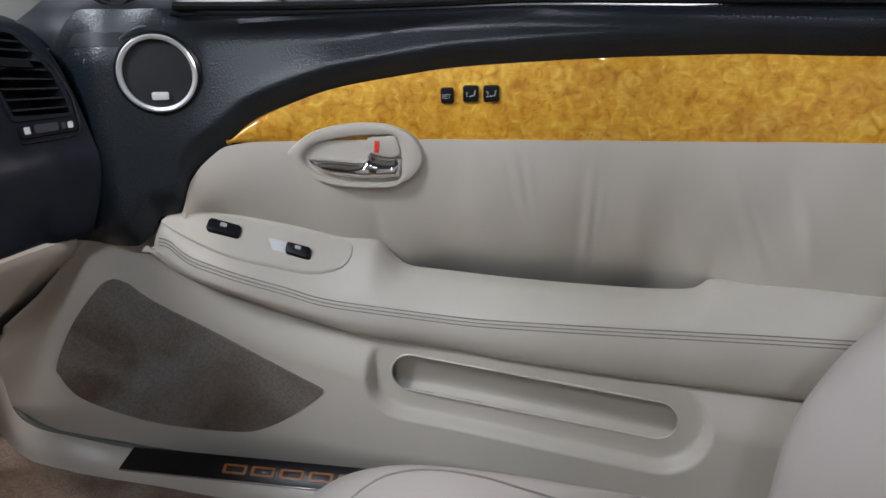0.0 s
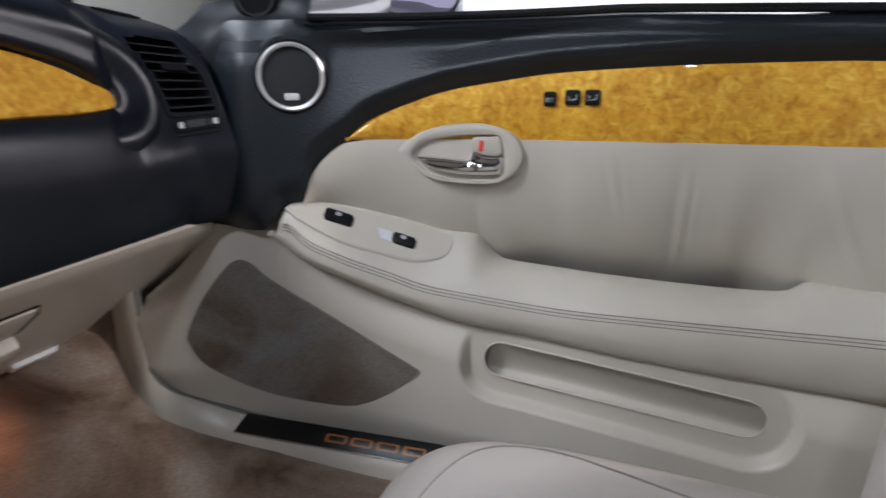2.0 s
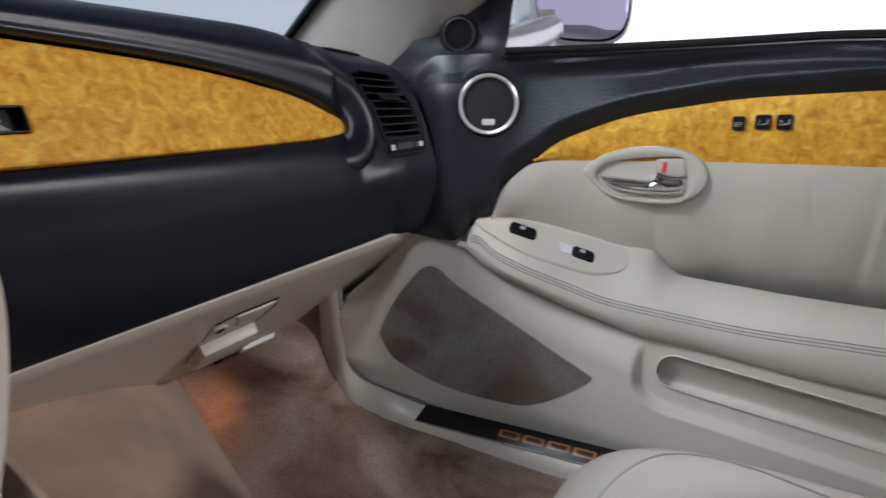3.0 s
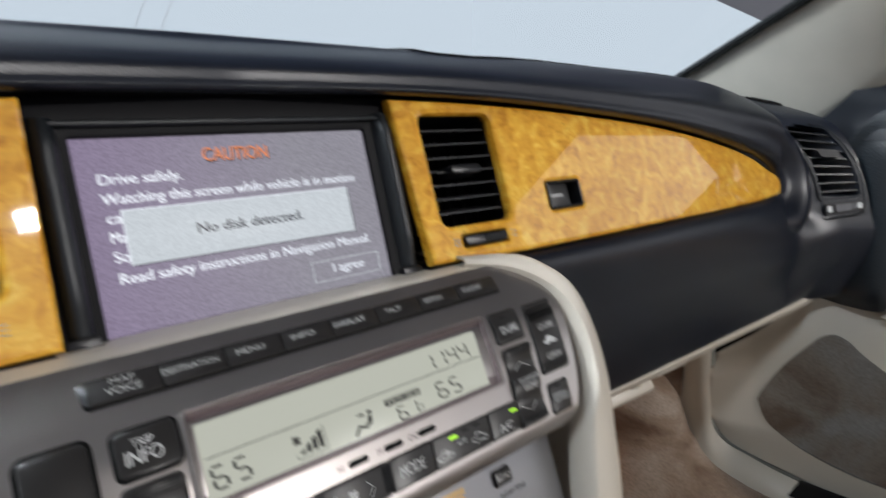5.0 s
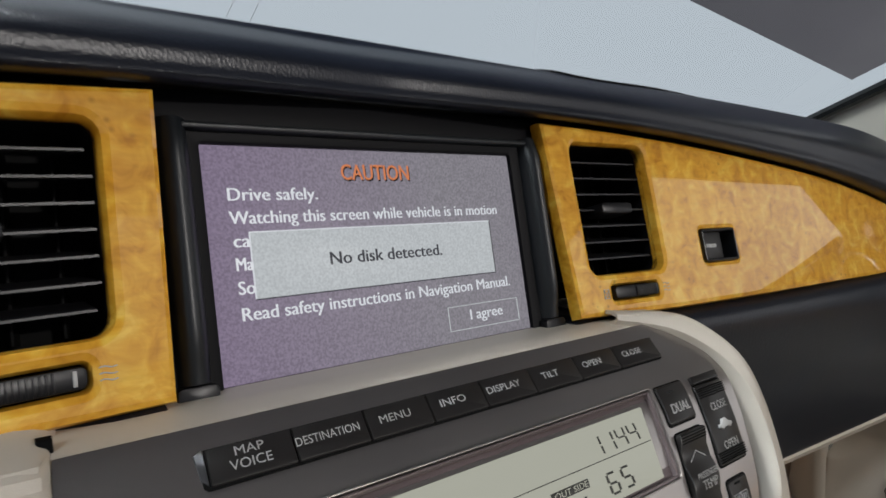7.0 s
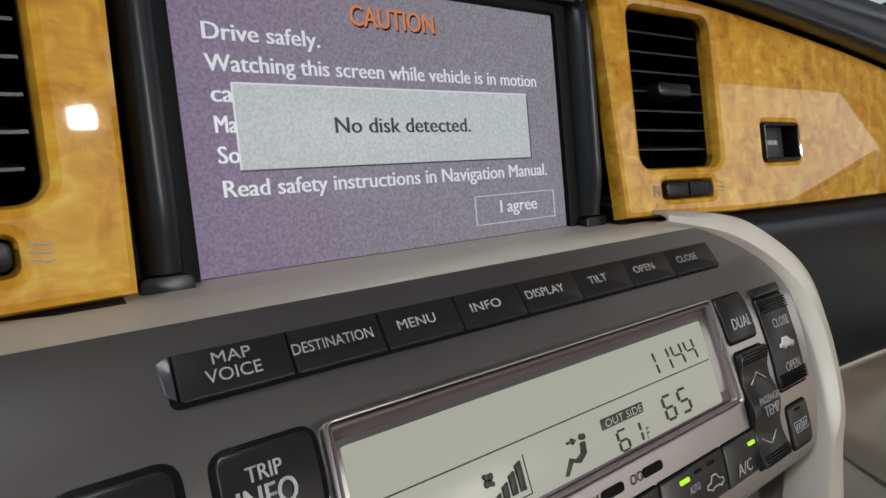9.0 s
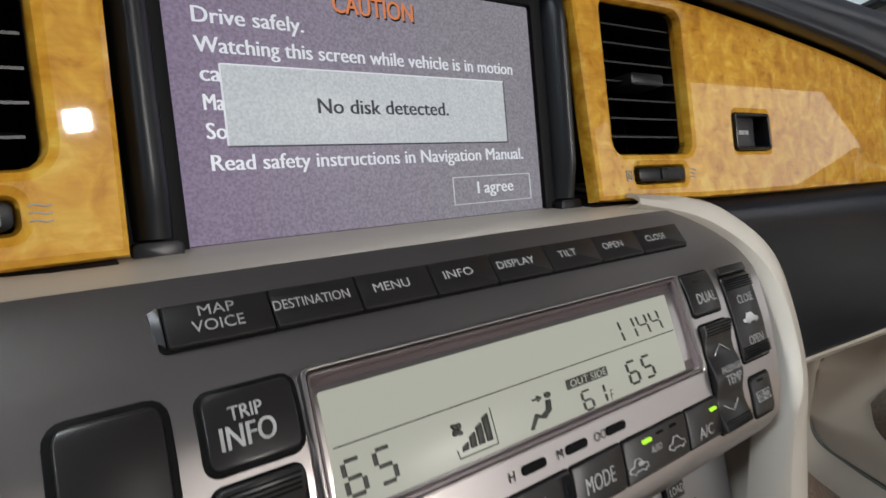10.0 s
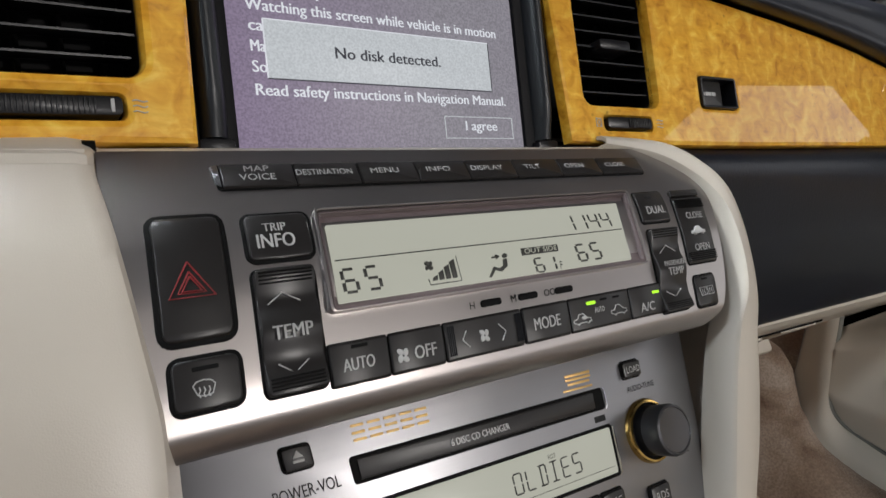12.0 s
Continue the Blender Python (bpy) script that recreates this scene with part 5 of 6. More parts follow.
def passenger_door():
    d = thing("passenger_door", "closed car door with black, maple and cream leather trim", "car door")
    ys = [*np.linspace(.08, .755, 110), *np.linspace(.758, .875, 60), *np.linspace(.88, .935, 12)]
    rows = []
    for y in ys:
        z0, z1 = door_wood_top(y), .874 - .015 * max(0, .5 - y) / .25 - .045 * smooth(.885, .935, y)
        col = []
        for k in range(25):
            t = k / 24
            z = z0 + (z1 - z0) * t
            w = z1 - z0
            swell = 1 - .6 * smooth(.785, .82, y)
            h = .002 + .014 * smooth(0, .022 / w, t) - swell * (.013 * min(1, max(0, (z - z0 - .024) / max(.02, z1 - z0 - .052))) - .007 * smooth(z1 - .022, z1 - .008, z)) - .02 * smooth(.86, 1, t) ** 2 * smooth(.825, .795, y) - .036 * smooth(.86, .925, y)
            h -= .024 * smooth(.825, .905, z) * smooth(.80, .86, y) * (1 - smooth(.86, .925, y))
            col.append(door_fn(y, z, h))
        col.append(door_fn(y, z1 + .001, -.05))
        rows.append(col)
    part("upper_panel", grid(rows, .004), GRAIN, d, "black grained leather upper panel")
    # Added dark sheet behind the door that stops light leaking through gaps.
    rows = []
    for y in np.linspace(-.2, 1.6, 50):
        rows.append([(x + .03 - min(.11, .5 * max(0, y - .6) ** 2), y, z) for x, z in curve([(.745, .868), (.775, .80), (.79, .65), (.785, .48), (.74, .34), (.70, .25)], 5)])
    part("door_backing", grid(rows, .002), DARK, d, "dark backing sheet added behind the door to close its gaps")
    # maple strip
    rows = []
    for y in [*np.linspace(.08, .76, 70), .766, .771, .775, .778]:
        z1, z0 = door_wood_top(y) + .003, .753
        rows.append([door_fn(y, z0 + (z1 - z0) * t, .004 + .004 * math.sin(math.pi * t) ** .6) for t in np.linspace(0, 1, 9)])
    part("wood_trim", grid(rows, .003), WOOD, d, "glossy golden birdseye maple strip")
    # cream leather panel under the maple
    creases = [(.497, .004, .0011, .45, .98, .03), (.487, .003, .0009, .55, .95, .02), (.438, .005, .0013, .05, .95, -.01), (.428, .003, .0008, .30, .85, -.01), (.352, .005, .0010, .25, .75, .05),
               (.300, .006, .0016, .05, .95, .06), (.288, .004, .0011, .15, .80, .07), (.255, .006, .0013, .10, .9, .04), (.395, .008, .0007, .1, .7, .02), (.545, .010, .0006, .2, .9, .01)]
    rows = []
    for y in [*np.linspace(.08, .755, 260), *np.linspace(.758, .8235, 40)]:
        z1, z0 = beige_top(y), arm_top(y) - .012
        col = []
        for t in np.linspace(0, 1, 22):
            z = z0 + (z1 - z0) * t
            cup = smooth(.28, .38, y) * smooth(.70, .56, y)
            h = .007 - (.022 + .044 * cup) * (1 - t) ** 1.6 + .004 * math.sin(math.pi * t)
            lean = y + .03 * (t - .5)
            h += .0022 * math.sin(lean * 61) * math.sin(lean * 23 + 1) * smooth(.62, .42, y) * math.sin(math.pi * t) ** .7
            for at, wide, tall, t0, t1, slant in creases:
                e = (y - at - slant * (t - .5)) / wide
                if abs(e) < 4 and t0 < t < t1:
                    h += tall * (math.exp(-e * e) - .6 * math.exp(-(e - 1.6) ** 2)) * math.sin(math.pi * (t - t0) / (t1 - t0))
            col.append(door_fn(y, z, h))
        rows.append(col)
    part("leather_panel", grid(rows, .003), BEIGE, d, "cream leather middle panel, slightly creased")
    # armrest
    rows = []
    for y in [*np.linspace(.08, .850, 130), .855, .860, .864, .867, .869]:
        f, k = smooth(.900, .80, y), math.sqrt(max(0, 1 - max(0, (y - .855) / .016) ** 2))
        row = []
        for j in np.linspace(0, 1, 37):
            v = y - .036 * (1 - j) * smooth(.74, .869, y)
            zt, zs, zl = min(arm_top(v), .6895), min(arm_stitch(v), .668), arm_low(min(v, .850))
            sec = [(-.022, zt + .001), (-.004, zt - .002), (.010, zt - (zt - zs) * .35), (.020 * f + .004, zs + .008), (.027 * f + .004, zs - .001), (.029 * f + .004, zs - .014), (.027 * f + .004, (zs + zl) / 2 - .004), (.020 * f + .003, zl + .004), (.008, zl - .002), (-.02, zl - .004), (-.02 - .04 * smooth(.72, .84, v), zl - .005)]
            fine = curve(sec, 4)
            q = j * (len(fine) - 1)
            i = min(len(fine) - 2, int(q))
            h, z = [m + (n - m) * (q - i) for m, n in zip(fine[i], fine[i + 1])]
            row.append(door_fn(v, z, -.012 + (h + .012) * (.55 + .45 * k) if h > -.03 else h))
        rows.append(row)
    part("armrest", grid(rows, .002), BEIGE, d, "stitched cream leather armrest")
    # lower panel with the map pocket
    rows = []
    for y in np.linspace(.08, 1.030, 330):
        z1 = arm_low(y) + .006 if y < .86 else float(np.interp(y, [.86, .93, .937, .955, .985, 1.015, 1.031], [.672, .664, .660, .635, .601, .574, .560]))
        z0 = door_low(y)
        col = []
        for t in np.linspace(0, 1, 130):
            z = z0 + (z1 - z0) * t
            h = .014 + .016 * smooth(.0, .30, t) * smooth(1, .72, t)
            ds, tt = seg_dist((y, z), (.612, .5115), (.364, .487))
            zone = smooth(.050, .040, ds) * smooth(.658, .648, y)
            h -= (h - .016) * zone * smooth(.425, .480, z + .09 * (.62 - y))
            h -= .02 * smooth(.05, 0, t) ** 2 + .012 * smooth(1.018, 1.031, y) ** 2
            col.append(low_fn(y, z, h))
        rows.append(col)
    bm = grid(rows, .002)
    gone = [f for f in bm.faces if seg_dist(f.calc_center_median().yz, (.612, .5115), (.364, .487))[0] < .0205]
    bmesh.ops.delete(bm, geom=gone, context="FACES")
    low_panel = part("lower_panel", bm, BEIGE_HARD, d, "cream moulded lower panel with map pocket")
    bm = bmesh.new()
    ax, up = Vector((.248, .0245)).normalized(), Vector((-.0245, .248)).normalized()
    ring = [Vector((.612, .5115)) + (ax * math.cos(a) + up * math.sin(a)) * .0205 for a in np.linspace(-math.pi / 2, math.pi / 2, 16)]
    ring += [Vector((.364, .487)) + (ax * math.cos(a) + up * math.sin(a)) * .0205 for a in np.linspace(math.pi / 2, 1.5 * math.pi, 16)]
    tube(bm, [door_fn(p.x, p.y, .0152) for p in ring], .0013, 10, True)
    part("pocket_rim", bm, BEIGE_HARD, low_panel)
    rows = []
    for k in np.linspace(-.1, 1.1, 40):
        c = Vector((.612, .5115)).lerp(Vector((.364, .487)), k)
        rows.append([door_fn(c.x, c.y + v, h) for v, h in ((.024, .0130), (.016, .0105), (.006, .0060), (-.004, .0010), (-.012, -.0025), (-.018, -.0040), (-.0215, -.0030), (-.0245, .0010), (-.030, .0060))])
    part("pocket_back", grid(rows, .002), BEIGE_HARD, low_panel)
    low = level([(.7025, .4915), (.7065, .486), (.7195, .4745), (.742, .4575), (.7665, .4435), (.797, .4365), (.865, .445), (.9175, .463), (.955, .489), (.9695, .521)])
    high = level([(.7025, .492), (.7075, .496), (.743, .517), (.798, .5515), (.8505, .5845), (.892, .613), (.9075, .6175), (.9245, .6055), (.947, .5745), (.964, .5395), (.9695, .522)])
    us = [.7026, .7035, .705, .708, .713, *np.linspace(.718, .945, 40), .952, .958, .963, .967, .9692]
    part("carpet_inset", patch(low_fn, us, low, high, .0315, 16, .004), FELT, d, "grey-brown carpet inset")
    # stitching along the armrest
    for off, out in ((.0010, .0266), (-.0024, .0275), (-.0058, .0283)):
        bm = bmesh.new()
        tube(bm, [door_fn(y, min(arm_stitch(y), .664) + off, out * smooth(.872, .80, y) + .0040) for y in np.linspace(.085, .840, 120)], .00062, 6)
        part("seam", bm, STITCH, d)
    # switch plate
    f = lambda u, v, h: door_fn(u, v, h)

    def arm_fn(u, v, h):
        zt, zs = arm_top(u), arm_stitch(u)
        t = min(1, max(0, (zt - v) / (zt - zs)))
        out = float(np.interp(t, [0, .35, .78, 1], [-.004, .010, .020 * smooth(.872, .80, u) + .004, .027 * smooth(.872, .80, u) + .004]))
        return door_fn(u, v + h * .85, out + h * .5)

    lo = level([(.671, .640), (.673, .632), (.680, .625), (.707, .622), (.745, .632), (.780, .644), (.822, .668), (.838, .680)])
    hi = level([(.671, .641), (.673, .646), (.680, .650), (.70, .656), (.739, .666), (.778, .677), (.810, .684), (.826, .684), (.838, .681)])
    p = part("switch_plate", patch(arm_fn, [.6712, .672, .674, .678, *np.linspace(.684, .826, 34), .832, .836, .8375], lo, hi, .0016, 10, .0022), BEIGE_HARD, d, "smooth cream switch plate")
    for nm, c, sl, w, hh in (("lock_switch", (.7875, .6675), .36, .0140, .0052), ("window_switch", (.7200, .6420), .33, .0118, .0050)):
        fn = lambda u, v, h, c=c, sl=sl: arm_fn(c[0] + u, c[1] + v + sl * u, h)
        part(nm, pad(bmesh.new(), rrect(-w, w, -hh, hh, .003), fn, .0, .0048, .001, .0006), PLASTIC, p, "black rocker switch")
        part("symbol", pad(bmesh.new(), rrect(-.0025, .0030, .0000, .0030, .0008), fn, .004, .0060, .0002), PRINT, p)
    # White colour stands in for the light caught by the scoop's facet.
    fn = lambda u, v, h: arm_fn(.740 + u, .6490 + v + .33 * u, h)
    part("scoop_highlight", pad(bmesh.new(), [(-.0080, -.0050), (.0040, -.0050), (.0090, .0045), (-.0080, .0045)], fn, .0, .0026, .0004), WHITE_TAG, p)
    # inner handle
    egg = curve([(.723, .744), (.706, .759), (.685, .767), (.659, .7705), (.630, .769), (.607, .760), (.596, .746), (.596, .730), (.609, .715), (.632, .7085), (.656, .7075), (.684, .712), (.708, .724), (.720, .735)], 5, True)
    hole = curve([(.709, .738), (.700, .749), (.685, .7545), (.660, .7575), (.640, .7585), (.622, .7575), (.617, .748), (.6155, .735), (.617, .719), (.626, .7135), (.655, .7125), (.685, .7165), (.702, .726)], 5, True)
    hd = part("handle_bezel", plate(bmesh.new(), egg, [hole], f, -.004, .013, .004), BEIGE_HARD, d, "cream oval handle surround")
    part("cup", patch(f, np.linspace(.6165, .708, 30), level([(.6155, .72), (.626, .7135), (.655, .7125), (.685, .7165), (.709, .735)]), level([(.6155, .75), (.622, .7575), (.640, .7585), (.685, .7545), (.709, .741)]), -.002, 10, .0), BEIGE_HARD, hd)
    upper = level([(.616, .7385), (.630, .7375), (.640, .7388), (.6465, .7425), (.651, .7375), (.659, .7338), (.680, .7355), (.706, .7378)])
    lower = level([(.616, .7185), (.630, .7163), (.650, .7158), (.680, .7192), (.701, .7268), (.706, .7360)])
    rows = []
    for y in [.6162, .6168, .618, *np.linspace(.622, .700, 34), .703, .7055]:
        z1, z0 = upper(y), lower(y)
        g = smooth(.6160, .6195, y) * smooth(.7062, .690, y)
        rows.append([door_fn(y, z0 + (z1 - z0) * t, .004 + h * (.35 + .65 * g)) for t, h in ((0, -.003), (.02, .004), (.12, .0085), (.40, .0125), (.50, .0130), (.60, .0118), (.90, .0070), (.98, .004), (1, -.003))])
    part("lever", grid(rows, .001), CHROME, hd, "chrome door lever")
    lk = part("lock_tab", pad(bmesh.new(), curve([(.647, .756), (.632, .7572), (.620, .7565), (.6165, .7405), (.627, .7370), (.640, .7400), (.648, .7440)], 4, True), f, .002, .012, .002), BEIGE_HARD, hd, "cream lock tab with red mark")
    part("red_mark", pad(bmesh.new(), [(.6412, .7425), (.6368, .7418), (.6355, .7530), (.6400, .7537)], f, .011, .0126, .0002), RED, lk)
    # seat memory buttons in the maple
    for u0, u1, w in ((.5645, .5765, "SET"), (.5410, .5555, "1"), (.5220, .5365, "2")):
        v0, v1 = (.7875, .8020) if w == "SET" else (.7885, .8035)
        b = part("seat_memory_button", pad(bmesh.new(), rrect(u0, u1, v0, v1, .0025), f, .004, .0115, .0015, .0006), PLASTIC, d, "black seat memory button")
        fn = lambda u, v, h: f(-u, v, h)
        text(w, fn, -(u0 + u1) / 2 - (0 if w == "SET" else .003), (v0 + v1) / 2 - .003, .0040 if w == "SET" else .0050, PRINT, b, .0124, width=.0085 if w == "SET" else 0)
        if w != "SET":
            c = (u0 + u1) / 2
            bm = bmesh.new()
            tube(bm, [f(c - .0048, v1 - .0045, .0124), f(c - .0040, v0 + .0060, .0124), f(c + .0008, v0 + .0050, .0124)], .0007, 5)
            part("symbol", bm, PRINT, b)
    # loudspeaker with its metal ring
    c, n = door_fn(.8238, .8180, .012), Vector((-1, -.51, 0)).normalized()
    sp = part("loudspeaker", lathe(bmesh.new(), c - n * .004, n, [(.0370, -.004), (.0370, .006), (.0352, .0078), (.0338, .0078), (.0338, .004)], 64), PLASTIC, d, "round loudspeaker with metal ring")
    part("surround", lathe(bmesh.new(), c - n * .006, n, [(.0445, -.003), (.0432, .0012), (.0408, .0020), (.0370, .0008)], 64), GRAIN, sp)
    part("ring", lathe(bmesh.new(), c - n * .004, n, [(.0340, .003), (.0340, .0088), (.0325, .0100), (.0300, .0092), (.0295, .004)], 64), RING, sp)
    part("grille", lathe(bmesh.new(), c - n * .004, n, [(.0298, .002), (.0298, .0060), (.015, .0072), (.002, .0075)], 64), GRILLE, sp, "fine black grille")
    side = Vector((0, 0, 1)).cross(n).normalized()
    gf = lambda u, v, h: c + side * u + Vector((0, 0, v)) + n * (h)
    part("badge", pad(bmesh.new(), rrect(-.0072, .0072, -.0232, -.0162, .0015), gf, .001, .0045, .0005), WHITE_TAG, sp)
    return d


door = passenger_door()


# ---- sill, floor ----
def sill_and_floor():
    # sill trim, turning up in front into the kick strip
    outer = curve([(.690, -.3, .404), (.684, .40, .404), (.669, .70, .406), (.657, .86, .410), (.647, .93, .418), (.631, .975, .434), (.613, 1.002, .452), (.601, 1.014, .478), (.600, 1.020, .52), (.601, 1.024, .57), (.603, 1.030, .63)], 8)
    inner = curve([(.655, -.3, .388), (.656, .40, .388), (.645, .70, .390), (.634, .86, .392), (.627, .93, .398), (.614, .975, .413), (.598, 1.006, .436), (.594, 1.024, .468), (.593, 1.033, .51), (.594, 1.038, .56), (.596, 1.044, .63)], 8)
    rows = []
    for p, q in zip(outer, inner):
        p, q = Vector(p), Vector(q)
        v = smooth(.44, .50, p.z)
        up = Vector((-.2 * v, -v, 1 - v)).normalized()
        rows.append([tuple(w) for w in (p + Vector((.012, .004, 0)) - up * .03, p + Vector((.003, 0, 0)) - up * .006, p, p.lerp(q, .08) + up * .0016, p.lerp(q, .35) + up * .003, p.lerp(q, .7) + up * .0025, p.lerp(q, .93), q - up * .005, q + Vector((-.004, 0, 0)) - up * .03)])
    tagged(part("door_sill", grid(rows, .003), BEIGE_HARD), "beige moulded door sill trim", "door sill", kind="structure")
    fn = lambda u, v, h: Vector((.6435 + .77 * u - .64 * h - .085 * (v - .9), v, .4085 + .64 * u + .77 * h))
    t = thing("scuff_plate", "black door sill plate with amber letter bars", "sill plate")
    part("plate", pad(bmesh.new(), [(-.0125, .44), (.0125, .44), (.0125, .918), (-.0125, .924)], fn, -.012, .003, .001), PLASTIC, t)
    part("plate_edge", pad(bmesh.new(), [(-.0135, .44), (-.0125, .44), (-.0125, .924), (-.0135, .924)], fn, -.002, .0036, .0004), SILVER, t)
    for k in range(6):
        y0 = .805 - .032 * k
        part("letter_bar", pad(bmesh.new(), rrect(-.0060, .0040, y0 - .027, y0, .002), fn, .002, .0034, .0003), AMBER, t)
        part("letter_gap", pad(bmesh.new(), rrect(-.0038, .0018, y0 - .024, y0 - .004, .001), fn, .003, .0037, .0002), PLASTIC, t)
    edge = level([(-.5, .380), (.70, .381), (.86, .383), (.93, .389), (.975, .403), (1.01, .427), (1.036, .458), (1.05, .49), (1.08, .53), (1.2, .56), (1.45, .60)])
    rows = []
    for y in np.linspace(-.5, 1.45, 110):
        z = .285 + .32 * smooth(1.0, 1.42, y)
        right = float(np.interp(y, [-.5, .4, .7, .93, 1.036, 1.45], [.657, .656, .646, .629, .592, .56]))
        xs = np.linspace(-.7, right, 72)
        rows.append([(x, y, z + (max(z, edge(y)) - z) * smooth(right - .15, right - .006, x) + .10 * smooth(.20, .08, x) * smooth(.8, 1.2, y) + .003 * math.sin(x * 40 + y * 23)) for x in xs])
    tagged(part("floor", grid(rows, .004), CARPET), "brown-beige footwell carpet", "carpet", kind="structure")
    rows = []
    for z in np.linspace(.30, .66, 12):
        rows.append([(x, y, z) for x, y in ((.592, 1.054), (.588, 1.07), (.575, 1.12), (.555, 1.22), (.50, 1.45))])
    tagged(part("kick_panel", grid(rows, .004), CARPET), "carpeted kick panel beside the footwell", "carpet", kind="structure")
    rows = []
    for y in np.linspace(.62, 1.36, 40):
        a, b = Vector((.409 + .205 * (y - 1), y, max(.292, .40 + .50 * (y - 1)))), Vector((.165, y, max(.50, .56 + .3 * (y - 1))))
        rows.append([tuple(a + Vector((.004, 0, -.035))), tuple(a + Vector((.001, 0, -.006)))] + [tuple(a.lerp(b, t) + Vector((.02, 0, .05)) * math.sin(math.pi * t) * .6) for t in np.linspace(0, 1, 12)] + [tuple(b + Vector((0, 0, .08)))])
    tagged(part("tunnel_side", grid(rows, .004), MAT), "beige carpeted side of the centre tunnel", "carpet", kind="structure")
    bm = bmesh.new()
    tube(bm, [(x + .006, y + .002, z - .003) for x, y, z in outer[8:]], .0042, 8)
    tagged(part("door_seal", bm, SEAL), "grey rubber door seal", "door seal", kind="structure")


sill_and_floor()


# ---- passenger seat ----
def passenger_seat():
    t = thing("passenger_seat", "cream leather car seat with stitched bolsters", "car seat")
    sec = [(.19, .34), (.19, .42), (.205, .465), (.235, .480), (.28, .470), (.33, .448), (.41, .440), (.49, .447), (.54, .466), (.585, .484), (.612, .478), (.626, .455), (.628, .40), (.62, .34)]
    base = curve(sec, 4)
    rows = []
    for y, dz, k in ((.05, 0, 1), (.15, 0, 1), (.25, 0, 1), (.35, .0, 1), (.45, .003, 1), (.52, .003, 1), (.57, .0, 1), (.61, -.008, .995), (.645, -.022, .98), (.675, -.045, .96), (.695, -.072, .93), (.703, -.10, .90), (.70, -.14, .88)):
        rows.append((y, dz, k))
    fine = curve(rows, 4)
    out = []
    for y, dz, k in fine:
        out.append([((x - .41) * k + .41, y, max(.33, z + dz * (z - .30) / .18)) for x, z in base])
    part("cushion", grid(out, .003), SEAT, t)
    top = sorted((x, z) for x, z in base if z > .43)
    tx, tz = [q[0] for q in top], [q[1] for q in top]
    fy, fz = [q[0] for q in fine[:-6]], [q[1] for q in fine[:-6]]

    def seat_z(x, y):
        z, dz = float(np.interp(x, tx, tz)), float(np.interp(y, fy, fz))
        return z + dz * (z - .30) / .18

    half = curve([(.41, .664), (.46, .660), (.515, .645), (.556, .628), (.586, .596), (.597, .552), (.594, .510), (.586, .47), (.575, .40), (.565, .30), (.56, .20)], 6)
    for sg in (1, -1):
        bm = bmesh.new()
        tube(bm, [(.41 + sg * (x - .41), y, seat_z(.41 + sg * (x - .41), y) + .0004) for x, y in half], .0011, 6)
        part("seam", bm, STITCH, t)
    front = level([(.40, .30), (.50, .291), (.553, .286), (.586, .275), (.619, .259), (.643, .242), (.70, .20), (.80, .13), (.95, .05), (1.05, .0)])
    out = []
    for z in np.linspace(.42, 1.0, 30):
        y = front(z)
        w = .215 * (1 - .25 * smooth(.75, 1.05, z))
        prof = [(-w, -.16), (-w - .005, -.06), (-w + .005, -.012), (-w + .03, .0), (-w + .08, -.03), (0, -.045), (w - .08, -.03), (w - .03, .0), (w - .005, -.012), (w + .005, -.06), (w, -.16)]
        out.append([(.412 + a, y + b, z) for a, b in curve(prof, 4)])
    part("backrest", grid(out, .003), SEAT, t)


passenger_seat()


# ---- windscreen, pillar, door mirror ----
E0, EV = Vector((.645, 1.11, .912)), Vector((-.045, -.14, .064))


def windscreen():
    rows, inner = [], []
    for k in np.linspace(-.6, 5.2, 24):
        p = E0 + EV * k
        q = Vector((.668 - .011 * k, .962 - .075 * k, .848 + .060 * k))
        d = q - p
        rows.append([p + Vector((-.004, .004, .004)), p, p + d * .15 + Vector((-.006, -.008, .0)), p + d * .5 + Vector((-.010, -.012, .004)), p + d * .85 + Vector((-.006, -.006, .002)), q, q + Vector((.03, .0, -.012))])
    tagged(part("windscreen_pillar", grid([[tuple(v) for v in r] for r in rows], .004), PILLAR), "grey-beige windscreen pillar trim", "pillar", kind="structure")
    bm = bmesh.new()
    tube(bm, [tuple(E0 + EV * k + Vector((-.004, .006, .004))) for k in np.linspace(-.9, 5.2, 20)], .006, 8)
    tagged(part("windscreen_seal", bm, FRIT), "black windscreen edge seal", "seal", kind="structure")
    rows = []
    for k in np.linspace(-1.2, 5.2, 16):
        p = E0 + EV * k
        rows.append([(p.x * u, p.y + .10 * (1 - u * u) + .012, p.z - .0 + .045 * (1 - u * u) * .5 + .012) for u in np.linspace(-1.02, 1.02, 25)])
    g = tagged(part("windscreen", grid(rows), GLASS), "clear car windscreen", "windscreen", kind="structure")
    g.visible_shadow = False
    rows = []
    for x in np.linspace(-.62, .60, 40):
        y = E0.y + .10 * (1 - (x / .645) ** 2)
        rows.append([(x, y + o, z) for o, z in ((-.02, ridge(abs(x)) - .012), (.0, ridge(abs(x)) - .004), (.04, ridge(abs(x)) - .02))])
    tagged(part("windscreen_trim", grid(rows, .003), FRIT), "black trim at the windscreen base", "trim", kind="structure")


windscreen()


